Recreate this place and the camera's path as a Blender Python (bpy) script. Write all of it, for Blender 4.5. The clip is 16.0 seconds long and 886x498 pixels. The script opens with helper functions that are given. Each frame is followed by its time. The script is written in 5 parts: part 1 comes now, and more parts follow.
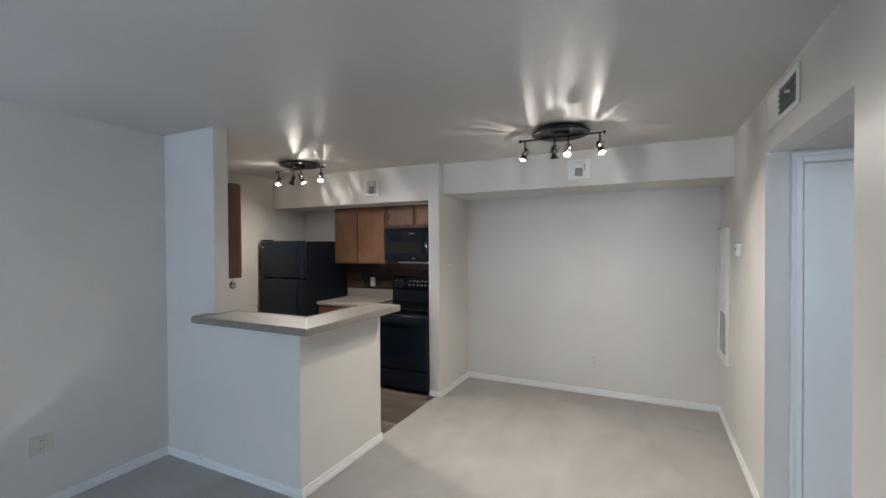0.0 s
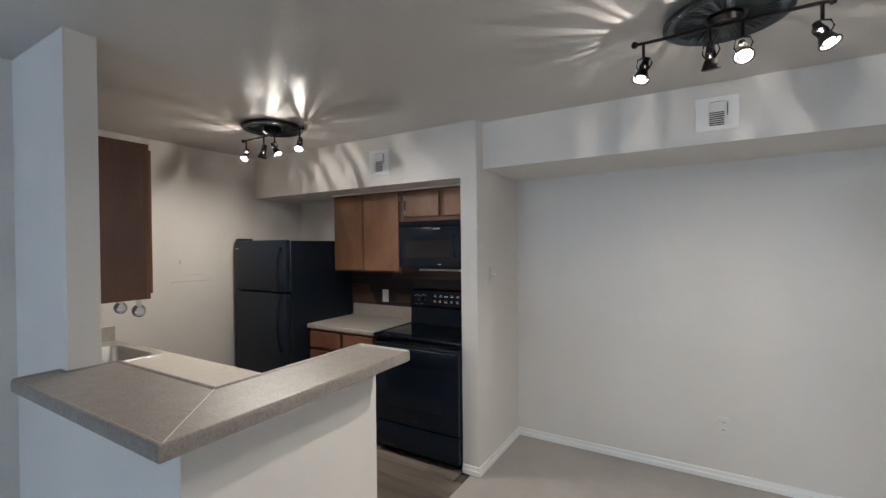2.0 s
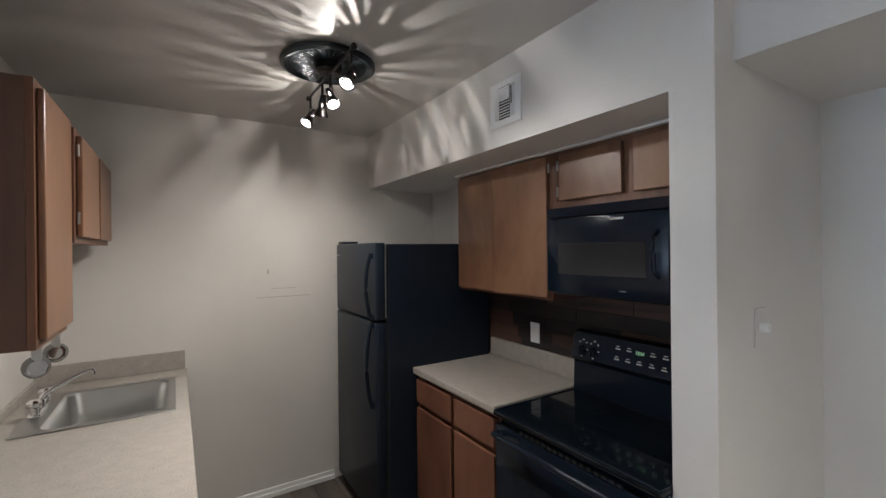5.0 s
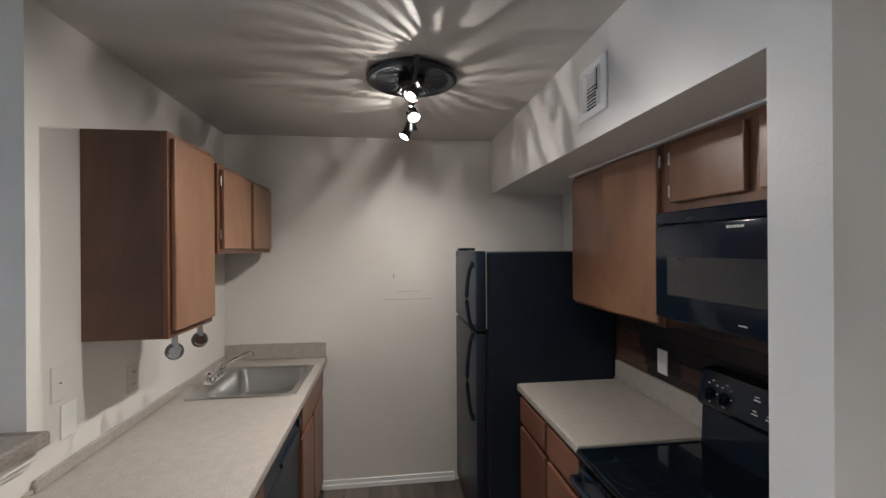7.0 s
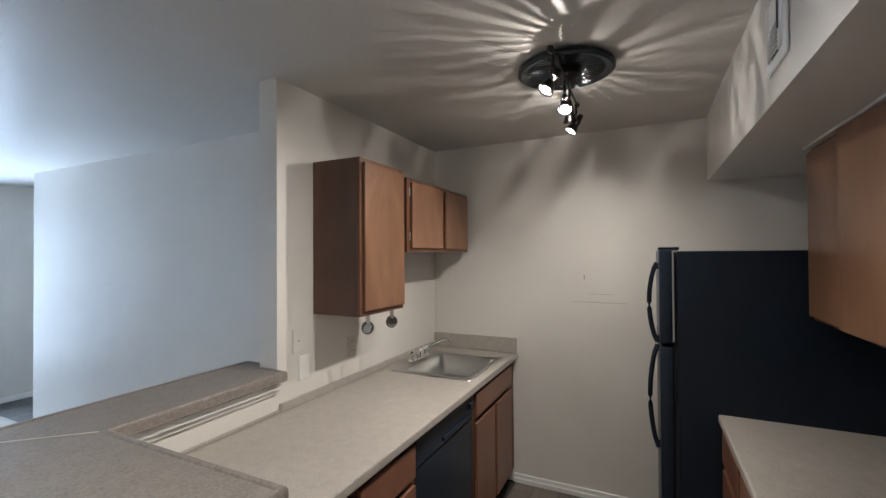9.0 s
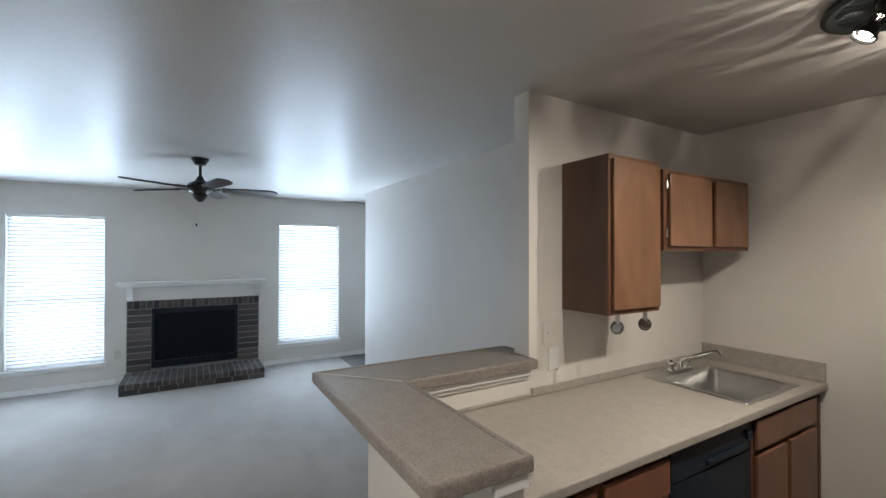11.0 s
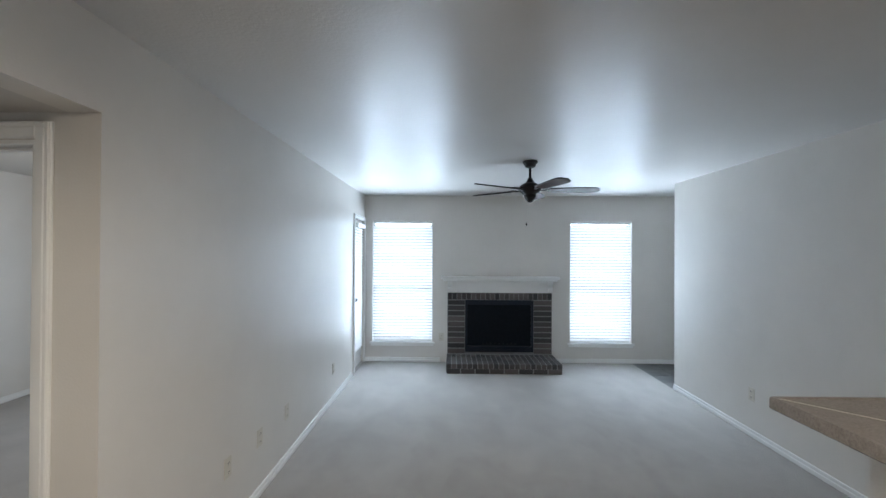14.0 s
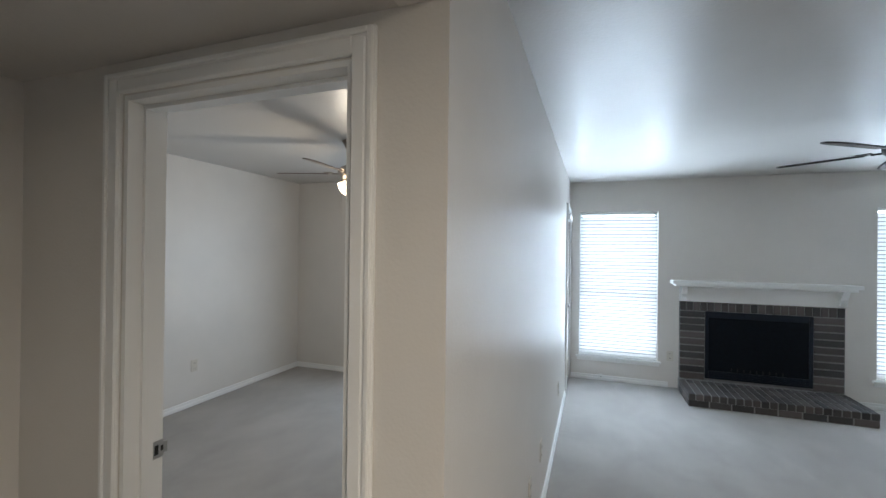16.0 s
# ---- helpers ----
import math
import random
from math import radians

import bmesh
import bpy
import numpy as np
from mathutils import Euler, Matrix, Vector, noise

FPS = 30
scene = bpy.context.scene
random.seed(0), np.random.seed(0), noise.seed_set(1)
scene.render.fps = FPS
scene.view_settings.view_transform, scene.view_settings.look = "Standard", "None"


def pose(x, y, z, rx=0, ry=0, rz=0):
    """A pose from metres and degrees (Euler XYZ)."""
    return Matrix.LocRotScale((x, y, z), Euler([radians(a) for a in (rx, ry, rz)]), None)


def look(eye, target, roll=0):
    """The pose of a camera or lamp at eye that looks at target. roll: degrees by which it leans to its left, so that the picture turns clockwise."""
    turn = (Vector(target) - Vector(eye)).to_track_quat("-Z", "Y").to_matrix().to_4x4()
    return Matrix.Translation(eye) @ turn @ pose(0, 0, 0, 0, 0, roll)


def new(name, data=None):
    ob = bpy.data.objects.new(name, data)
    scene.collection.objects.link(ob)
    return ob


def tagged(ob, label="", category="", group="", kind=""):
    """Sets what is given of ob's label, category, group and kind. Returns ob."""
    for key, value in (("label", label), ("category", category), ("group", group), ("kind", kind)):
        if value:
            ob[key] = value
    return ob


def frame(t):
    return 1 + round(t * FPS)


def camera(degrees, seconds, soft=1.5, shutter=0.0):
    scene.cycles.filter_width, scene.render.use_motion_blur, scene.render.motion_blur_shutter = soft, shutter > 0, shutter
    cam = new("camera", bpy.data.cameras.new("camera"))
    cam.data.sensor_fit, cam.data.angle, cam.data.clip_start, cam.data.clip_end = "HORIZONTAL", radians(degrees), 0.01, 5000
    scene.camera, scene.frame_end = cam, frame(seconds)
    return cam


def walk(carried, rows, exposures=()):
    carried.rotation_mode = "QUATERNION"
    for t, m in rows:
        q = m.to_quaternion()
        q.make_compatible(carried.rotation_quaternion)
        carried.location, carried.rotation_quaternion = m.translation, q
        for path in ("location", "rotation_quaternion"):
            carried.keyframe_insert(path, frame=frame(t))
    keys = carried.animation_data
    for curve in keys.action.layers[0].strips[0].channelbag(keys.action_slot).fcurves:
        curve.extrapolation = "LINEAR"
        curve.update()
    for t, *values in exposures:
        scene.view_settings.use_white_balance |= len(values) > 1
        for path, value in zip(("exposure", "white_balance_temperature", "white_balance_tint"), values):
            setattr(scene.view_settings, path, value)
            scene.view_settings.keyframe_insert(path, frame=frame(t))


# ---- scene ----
cam = camera(92.7, 16.0)
METRES, EYE, TILT, LEAN, TURN = 8.0, 1.5, 0.0, 0.0, 25.8
PATH = [
    (0, (0.948, 2.188, 1.623), (0.069, 3.984, 1.595), -0.4),
    (0.5, (0.829, 2.554, 1.619), (-0.061, 4.345, 1.598), -0.3),
    (1, (0.651, 2.916, 1.619), (-0.259, 4.696, 1.598), -0.3),
    (1.5, (0.505, 3.211, 1.638), (-0.449, 4.968, 1.605), -0.5),
    (2, (0.253, 3.52, 1.601), (-0.768, 5.24, 1.584), -0.6),
    (2.5, (0.114, 3.815, 1.6), (-1.006, 5.472, 1.586), -0.5),
    (3, (-0.06, 4.058, 1.593), (-1.261, 5.658, 1.59), -0.6),
    (5.5, (-0.481, 5.079, 1.644), (-2.274, 5.964, 1.642), -0.5),
    (6, (-0.432, 5.197, 1.665), (-2.304, 5.9, 1.665), -0.4),
    (6.5, (-0.41, 5.292, 1.667), (-2.347, 5.788, 1.673), -0.5),
    (7, (-0.405, 5.389, 1.676), (-2.388, 5.65, 1.675), -0.4),
    (7.5, (-0.422, 5.493, 1.67), (-2.422, 5.512, 1.677), -0.4),
    (8, (-0.426, 5.602, 1.666), (-2.408, 5.332, 1.677), -0.5),
    (8.5, (-0.427, 5.72, 1.664), (-2.342, 5.143, 1.673), -0.4),
    (8.7, (-0.44, 5.764, 1.656), (-2.314, 5.068, 1.671), -0.4),
    (10.8, (-0.41, 5.916, 1.636), (-1.518, 4.251, 1.66), 0.1),
    (11, (-0.396, 5.899, 1.643), (-1.416, 4.179, 1.664), 0.1),
    (11.5, (-0.351, 5.894, 1.641), (-1.175, 4.071, 1.663), 0.2),
    (12, (-0.321, 5.87, 1.652), (-0.941, 3.969, 1.667), 0.4),
    (12.5, (-0.2, 5.822, 1.634), (-0.654, 3.875, 1.657), 0.4),
    (13, (-0.081, 5.707, 1.655), (-0.386, 3.73, 1.669), 0.4),
    (13.5, (0.086, 5.67, 1.646), (-0.062, 3.675, 1.661), 0.0),
    (14, (0.284, 5.542, 1.63), (0.315, 3.542, 1.644), 0.3),
    (14.5, (0.483, 5.394, 1.621), (0.715, 3.407, 1.636), 0.3),
    (15, (0.706, 5.244, 1.61), (1.127, 3.288, 1.623), 0.5),
    (15.5, (0.97, 5.088, 1.576), (1.54, 3.171, 1.595), 0.4),
    (16, (1.253, 4.883, 1.586), (1.928, 3.0, 1.593), 0.7),
]
walk(cam, [(t, look(eye, target, roll)) for t, eye, target, roll in PATH],
     [(0, 0.92, 5900, 10), (1.5, 0.92, 5850, 10), (2.5, 0.85, 5850, 10), (3, 0.84, 5800, 10), (5.5, 0.8, 5700, 10), (8.5, 0.8, 5750, 10), (11, 0.58, 6150, 10), (13.5, 0.5, 6200, 10), (16, 0.44, 6350, 10)])

# ---- world, daylight and exposure ----
scene.view_settings.exposure = 0.38
world = bpy.data.worlds.new("world")
scene.world = world
world.use_nodes = True
_wn, _wl = world.node_tree.nodes, world.node_tree.links
_sky = _wn.new("ShaderNodeTexSky")
_sky.sky_type, _sky.sun_disc = "NISHITA", False
_sky.sun_elevation, _sky.sun_rotation = radians(50), radians(20)
_wl.new(_sky.outputs[0], _wn["Background"].inputs[0])
_wn["Background"].inputs[1].default_value = 0.08

DAY = (0.675, 0.835, 1.0)
WARM = (1.0, 0.88, 0.715)
DAY_W = 60.0
REVEAL_W = 12.0
EDGE_W = 3.2
SPOT_W = 1.9
BEAM_DINING = 31.0
BEAM_KITCHEN = 23.0


def area_lamp(name, at, toward, sx, sy, watts, colour):
    d = bpy.data.lights.new(name, "AREA")
    d.shape, d.size, d.size_y, d.energy, d.color = "RECTANGLE", sx, sy, watts, colour
    ob = new(name, d)
    ob.matrix_world = look(at, toward)
    return tagged(ob, "", "", "", "structure")


_sd = bpy.data.lights.new("sun", "SUN")
_sd.energy, _sd.angle, _sd.color = 3.0, radians(0.5), (1, 0.95, 0.88)
_sun = new("sun", _sd)
_sun.matrix_world = look((0, 0, 0), (-0.3, -0.75, -0.9))

# ---- plan ----
H = 2.465            # ceiling
XE = 1.55           # east wall of living and dining
YF = -0.742         # fireplace wall
XW, YWE = -2.42, 0.42   # west wall of the living room and where it ends
YB, YK = 4.185, 4.295    # bar and sink wall, its two faces
XKW, YKB = -3.44, 6.70  # kitchen west and back wall
YD = 6.905          # dining back wall
HV = 2.13           # ceiling of the vestibule
VS, VN, VE = 4.03, 5.22, 3.05
OX0, OX1 = 1.787, 2.56   # bedroom door opening


# ---- materials ----
def mat(name):
    m = bpy.data.materials.new(name)
    m.use_nodes = True
    nt = m.node_tree
    return m, nt, nt.nodes["Principled BSDF"]


def noise_node(nt, scale, detail=4.0, rough=0.55, stretch=None, coord="Object", dist=0.0):
    tc = nt.nodes.new("ShaderNodeTexCoord")
    n = nt.nodes.new("ShaderNodeTexNoise")
    n.inputs["Scale"].default_value, n.inputs["Detail"].default_value = scale, detail
    n.inputs["Roughness"].default_value, n.inputs["Distortion"].default_value = rough, dist
    if stretch:
        mp = nt.nodes.new("ShaderNodeMapping")
        mp.inputs["Scale"].default_value = stretch
        nt.links.new(tc.outputs[coord], mp.inputs[0])
        nt.links.new(mp.outputs[0], n.inputs[0])
    else:
        nt.links.new(tc.outputs[coord], n.inputs[0])
    return n


def ramp(nt, fac, stops):
    r = nt.nodes.new("ShaderNodeValToRGB")
    e = r.color_ramp.elements
    while len(e) < len(stops):
        e.new(0.5)
    for el, (p, c) in zip(e, stops):
        el.position, el.color = p, (*c, 1)
    nt.links.new(fac, r.inputs[0])
    return r


def bump(nt, b, height, strength, distance):
    n = nt.nodes.new("ShaderNodeBump")
    n.inputs["Strength"].default_value, n.inputs["Distance"].default_value = strength, distance
    nt.links.new(height, n.inputs["Height"])
    nt.links.new(n.outputs[0], b.inputs["Normal"])
    return n


def ranged(nt, fac, lo, hi):
    n = nt.nodes.new("ShaderNodeMapRange")
    n.inputs["To Min"].default_value, n.inputs["To Max"].default_value = lo, hi
    nt.links.new(fac, n.inputs[0])
    return n.outputs[0]


def scaled(c, k):
    return tuple(min(1.0, v * k) for v in c)


def paint(name, colour, rough=0.38, peel=0.42, grain=105.0):
    m, nt, b = mat(name)
    big = noise_node(nt, 1.7, 4, 0.6)
    r = ramp(nt, big.outputs[0], [(0.3, scaled(colour, 0.955)), (0.7, scaled(colour, 1.03))])
    nt.links.new(r.outputs[0], b.inputs["Base Color"])
    nt.links.new(ranged(nt, big.outputs[0], rough - 0.05, rough + 0.07), b.inputs["Roughness"])
    fine = noise_node(nt, grain, 2, 0.5)
    bump(nt, b, fine.outputs[0], peel, 0.0015)
    return m


def wood(name, dark, mid, light, along="Z", rough=0.42, scale=9.0, vary=0.0, grain=0.3, longish=0.12):
    m, nt, b = mat(name)
    st = {"X": (longish, 1, 1), "Y": (1, longish, 1), "Z": (1, 1, longish)}[along]
    g = noise_node(nt, scale, 8, 0.6, st, dist=0.6)
    f = noise_node(nt, scale * 9, 4, 0.7, tuple(s if s == 1 else 0.04 for s in st))
    mx = nt.nodes.new("ShaderNodeMath")
    mx.operation = "MULTIPLY_ADD"
    mx.inputs[1].default_value = grain
    nt.links.new(f.outputs[0], mx.inputs[0])
    nt.links.new(g.outputs[0], mx.inputs[2])
    fac = mx.outputs[0]
    if vary:
        oi = nt.nodes.new("ShaderNodeObjectInfo")
        ad = nt.nodes.new("ShaderNodeMath")
        ad.operation = "MULTIPLY_ADD"
        ad.inputs[1].default_value = vary
        nt.links.new(oi.outputs["Random"], ad.inputs[0])
        nt.links.new(fac, ad.inputs[2])
        sb = nt.nodes.new("ShaderNodeMath")
        sb.operation = "SUBTRACT"
        sb.inputs[1].default_value = vary / 2
        nt.links.new(ad.outputs[0], sb.inputs[0])
        fac = sb.outputs[0]
    r = ramp(nt, fac, [(0.42, dark), (0.62, mid), (0.86, light)])
    nt.links.new(r.outputs[0], b.inputs["Base Color"])
    nt.links.new(ranged(nt, g.outputs[0], rough - 0.08, rough + 0.12), b.inputs["Roughness"])
    bump(nt, b, f.outputs[0], 0.15, 0.001)
    return m


def plain(name, colour, rough=0.4, metal=0.0, vary=0.06, scale=25.0, bumpy=0.0, coat=0.0):
    m, nt, b = mat(name)
    n = noise_node(nt, scale, 5, 0.6)
    r = ramp(nt, n.outputs[0], [(0.3, scaled(colour, 1 - vary)), (0.7, scaled(colour, 1 + vary))])
    nt.links.new(r.outputs[0], b.inputs["Base Color"])
    nt.links.new(ranged(nt, n.outputs[0], max(0.02, rough - 0.06), rough + 0.06), b.inputs["Roughness"])
    b.inputs["Metallic"].default_value = metal
    b.inputs["Coat Weight"].default_value = coat
    if bumpy:
        bump(nt, b, noise_node(nt, scale * 12, 3).outputs[0], bumpy, 0.001)
    return m


def glow(name, colour, strength):
    m, nt, b = mat(name)
    b.inputs["Base Color"].default_value = (*colour, 1)
    b.inputs["Emission Color"].default_value = (*colour, 1)
    b.inputs["Emission Strength"].default_value = strength
    return m


def carpet(name, lo, hi):
    m, nt, b = mat(name)
    big = noise_node(nt, 2.3, 5, 0.62, (1.0, 0.8, 1), dist=0.5)
    fine = noise_node(nt, 420, 3, 0.7)
    mix = nt.nodes.new("ShaderNodeMath")
    mix.operation = "MULTIPLY_ADD"
    mix.inputs[1].default_value = 0.35
    nt.links.new(fine.outputs[0], mix.inputs[0])
    nt.links.new(big.outputs[0], mix.inputs[2])
    r = ramp(nt, mix.outputs[0], [(0.5, lo), (0.85, hi)])
    tc = nt.nodes.new("ShaderNodeTexCoord")
    nap = []
    for turn_, wide in ((0.6, 1.7), (-0.5, 1.35)):
        mp = nt.nodes.new("ShaderNodeMapping")
        mp.inputs["Rotation"].default_value = (0, 0, turn_)
        mp.inputs["Scale"].default_value = (wide, 0.75, 1)
        nt.links.new(tc.outputs["Object"], mp.inputs[0])
        st = nt.nodes.new("ShaderNodeTexNoise")
        st.inputs["Scale"].default_value, st.inputs["Detail"].default_value, st.inputs["Distortion"].default_value = 1.0, 3.0, 1.6
        nt.links.new(mp.outputs[0], st.inputs[0])
        nap.append(ramp(nt, st.outputs[0], [(0.40, (0.962, 0.958, 0.954)), (0.60, (1.03, 1.03, 1.03))]).outputs[0])
    col = r.outputs[0]
    for strokes in nap:
        mu = nt.nodes.new("ShaderNodeMixRGB")
        mu.blend_type = "MULTIPLY"
        mu.inputs[0].default_value = 1.0
        nt.links.new(col, mu.inputs[1])
        nt.links.new(strokes, mu.inputs[2])
        col = mu.outputs[0]
    nt.links.new(col, b.inputs["Base Color"])
    b.inputs["Roughness"].default_value = 0.95
    b.inputs["Sheen Weight"].default_value = 0.25
    mid = noise_node(nt, 28, 5, 0.7)
    b1 = bump(nt, b, fine.outputs[0], 0.6, 0.004)
    b2 = nt.nodes.new("ShaderNodeBump")
    b2.inputs["Strength"].default_value, b2.inputs["Distance"].default_value = 0.35, 0.008
    nt.links.new(mid.outputs[0], b2.inputs["Height"])
    nt.links.new(b2.outputs[0], b1.inputs["Normal"])
    return m


def laminate(name, low=(0.25, 0.222, 0.195), mid=(0.35, 0.315, 0.28), high=(0.45, 0.41, 0.37), grain=160, rough=0.31):
    m, nt, b = mat(name)
    sp = noise_node(nt, grain, 6, 0.75)
    md = noise_node(nt, 22, 4, 0.6)
    mix = nt.nodes.new("ShaderNodeMath")
    mix.operation = "MULTIPLY_ADD"
    mix.inputs[1].default_value = 0.35
    nt.links.new(md.outputs[0], mix.inputs[0])
    nt.links.new(sp.outputs[0], mix.inputs[2])
    r = ramp(nt, mix.outputs[0], [(0.4, low), (0.66, mid), (0.95, high)])
    nt.links.new(r.outputs[0], b.inputs["Base Color"])
    b.inputs["Roughness"].default_value = rough
    bump(nt, b, sp.outputs[0], 0.06, 0.0006)
    return m


def brick_mat(name):
    m, nt, b = mat(name)
    oi = nt.nodes.new("ShaderNodeObjectInfo")
    n = noise_node(nt, 35, 6, 0.7)
    ad = nt.nodes.new("ShaderNodeMath")
    ad.operation = "MULTIPLY_ADD"
    ad.inputs[1].default_value = 0.35
    nt.links.new(n.outputs[0], ad.inputs[0])
    nt.links.new(oi.outputs["Random"], ad.inputs[2])
    r = ramp(nt, ad.outputs[0], [(0.1, (0.036, 0.036, 0.038)), (0.5, (0.064, 0.059, 0.058)), (0.8, (0.088, 0.077, 0.073)), (1.0, (0.118, 0.102, 0.097))])
    nt.links.new(r.outputs[0], b.inputs["Base Color"])
    b.inputs["Roughness"].default_value = 0.8
    bump(nt, b, n.outputs[0], 0.5, 0.004)
    return m


def blind_mat(name):
    m, nt, b = mat(name)
    out = nt.nodes["Material Output"]
    tr = nt.nodes.new("ShaderNodeBsdfTranslucent")
    tr.inputs[0].default_value = (1.0, 0.96, 0.93, 1)
    mx = nt.nodes.new("ShaderNodeMixShader")
    mx.inputs[0].default_value = 0.38
    b.inputs["Base Color"].default_value = (0.85, 0.86, 0.86, 1)
    b.inputs["Roughness"].default_value = 0.45
    nt.links.new(b.outputs[0], mx.inputs[1])
    nt.links.new(tr.outputs[0], mx.inputs[2])
    nt.links.new(mx.outputs[0], out.inputs[0])
    return m


def glass_mat(name, rough=0.0):
    m, nt, b = mat(name)
    b.inputs["Base Color"].default_value = (0.95, 0.98, 1, 1)
    b.inputs["Transmission Weight"].default_value = 1.0
    b.inputs["Roughness"].default_value = rough
    b.inputs["IOR"].default_value = 1.45
    return m


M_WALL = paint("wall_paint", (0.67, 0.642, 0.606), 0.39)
# Darker than the wall paint: the ceiling's dimmer light is put into its colour.
M_CEIL = paint("dimmed_ceiling_paint", (0.53, 0.508, 0.482), 0.38, 0.7, 60.0)
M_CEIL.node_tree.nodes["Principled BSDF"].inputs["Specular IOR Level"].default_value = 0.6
M_TRIM = paint("trim_paint", (0.80, 0.80, 0.79), 0.35, 0.12)
M_DOOR = paint("door_paint", (0.80, 0.80, 0.79), 0.35, 0.12)
M_CARPET = carpet("carpet", (0.318, 0.300, 0.280), (0.372, 0.353, 0.332))
M_TILE = plain("slate_tile", (0.10, 0.10, 0.10), 0.45, 0, 0.35, 7.0, 0.3)
M_VINYL = wood("vinyl_plank", (0.05, 0.041, 0.035), (0.108, 0.09, 0.076), (0.20, 0.17, 0.145), "X", 0.42, 7.0, 0.28)
M_GROUT = plain("joint", (0.05, 0.045, 0.04), 0.9)
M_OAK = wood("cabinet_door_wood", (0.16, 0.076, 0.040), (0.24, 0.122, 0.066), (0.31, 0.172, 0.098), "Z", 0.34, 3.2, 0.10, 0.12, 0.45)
# Door wood again but darker, the shade on the cabinet sides in its colour.
M_OAKSIDE = wood("shaded_side_wood", (0.085, 0.042, 0.028), (0.138, 0.070, 0.046), (0.19, 0.102, 0.066), "Z", 0.36, 3.0, 0.0, 0.12, 0.4)
M_OAKLOW = wood("base_cabinet_wood", (0.125, 0.052, 0.032), (0.185, 0.083, 0.05), (0.25, 0.12, 0.07), "Z", 0.34, 3.2, 0.1, 0.12, 0.45)
M_OAKFRAME = wood("face_frame_wood", (0.075, 0.030, 0.018), (0.13, 0.055, 0.03), (0.2, 0.095, 0.05), "Z", 0.42, 5.0)
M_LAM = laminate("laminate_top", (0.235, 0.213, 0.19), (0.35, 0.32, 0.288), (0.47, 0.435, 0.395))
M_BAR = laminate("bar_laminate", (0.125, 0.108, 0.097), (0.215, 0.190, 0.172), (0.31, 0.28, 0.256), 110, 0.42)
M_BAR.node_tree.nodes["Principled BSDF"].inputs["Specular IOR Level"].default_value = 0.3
M_BLACK = plain("black_enamel", (0.008, 0.013, 0.022), 0.14, 0, 0.1, 6.0)
M_BLACK.node_tree.nodes["Principled BSDF"].inputs["Specular IOR Level"].default_value = 0.28
M_BLACKTEX = plain("black_textured_steel", (0.010, 0.016, 0.027), 0.33, 0, 0.12, 9.0, 0.35)
M_BLACKTEX.node_tree.nodes["Principled BSDF"].inputs["Specular IOR Level"].default_value = 0.25
M_BLACKGL = plain("black_glass", (0.004, 0.007, 0.011), 0.05, 0, 0.05)
M_RING = plain("burner_print", (0.022, 0.022, 0.023), 0.12)
M_DGREY = plain("dark_grey_glass", (0.022, 0.023, 0.026), 0.14, 0, 0.05)
M_GASKET = plain("gasket", (0.02, 0.02, 0.02), 0.7)
M_STEEL = plain("brushed_steel", (0.50, 0.50, 0.49), 0.34, 1.0, 0.04, 8.0)
# Darker steel for the rims of the hook discs.
M_DSTEEL = plain("dark_steel", (0.16, 0.15, 0.145), 0.35, 1.0, 0.1, 20.0)
M_CHROME = plain("chrome", (0.8, 0.8, 0.8), 0.08, 1.0, 0.02)
M_BRONZE = plain("dark_bronze", (0.025, 0.022, 0.022), 0.38, 0.6, 0.15, 30.0)
M_DISC = plain("black_medallion", (0.012, 0.018, 0.022), 0.34, 0.2, 0.1, 30.0)
M_BLADE = wood("fan_blade_wood", (0.025, 0.013, 0.010), (0.05, 0.026, 0.019), (0.08, 0.045, 0.032), "X", 0.5, 10.0)
M_BLADE.node_tree.nodes["Principled BSDF"].inputs["Specular IOR Level"].default_value = 0.25
M_BLADE2 = plain("pale_fan_blade", (0.22, 0.18, 0.15), 0.4)
M_PLASTIC = plain("white_plastic", (0.78, 0.78, 0.76), 0.35, 0, 0.03)
M_IVORY = plain("ivory_plastic", (0.60, 0.565, 0.50), 0.4, 0, 0.04)
M_SLOT = plain("dark_slot", (0.02, 0.02, 0.02), 0.8)
M_VENTD = plain("vent_depth", (0.12, 0.15, 0.16), 0.6)
M_BRICK = brick_mat("fireplace_brick")
M_MORTAR = plain("mortar", (0.25, 0.245, 0.24), 0.95, 0, 0.15, 30.0, 0.4)
M_FIREBOX = plain("firebox_black", (0.005, 0.008, 0.012), 0.6, 0, 0.3)
M_FIREBOX.node_tree.nodes["Principled BSDF"].inputs["Specular IOR Level"].default_value = 0.1
M_BLIND = blind_mat("blind_slat")
# White slat edges in grey: the shadow line between slats is painted on.
M_HEM = plain("slat_shadow_hem", (0.34, 0.345, 0.35), 0.5)
M_GLASS = glass_mat("window_glass")
M_LEGEND = plain("printed_legend", (0.6, 0.6, 0.58), 0.5)
M_CLOCK = glow("clock_digits", (0.40, 0.70, 0.36), 0.45)
M_BULB = glow("lamp_glass_lit", (1.0, 0.90, 0.75), 14.0)
M_BOWL = glow("bowl_glass_lit", (1.0, 0.80, 0.55), 7.0)
M_MARK = plain("scuff", (0.36, 0.32, 0.27), 0.6)
M_NICKEL = plain("brushed_nickel", (0.42, 0.38, 0.34), 0.35, 0.9, 0.05)
M_BSPL = wood("dark_barn_plank", (0.007, 0.007, 0.009), (0.018, 0.013, 0.013), (0.085, 0.045, 0.032), "X", 0.5, 8.0, 0.42)
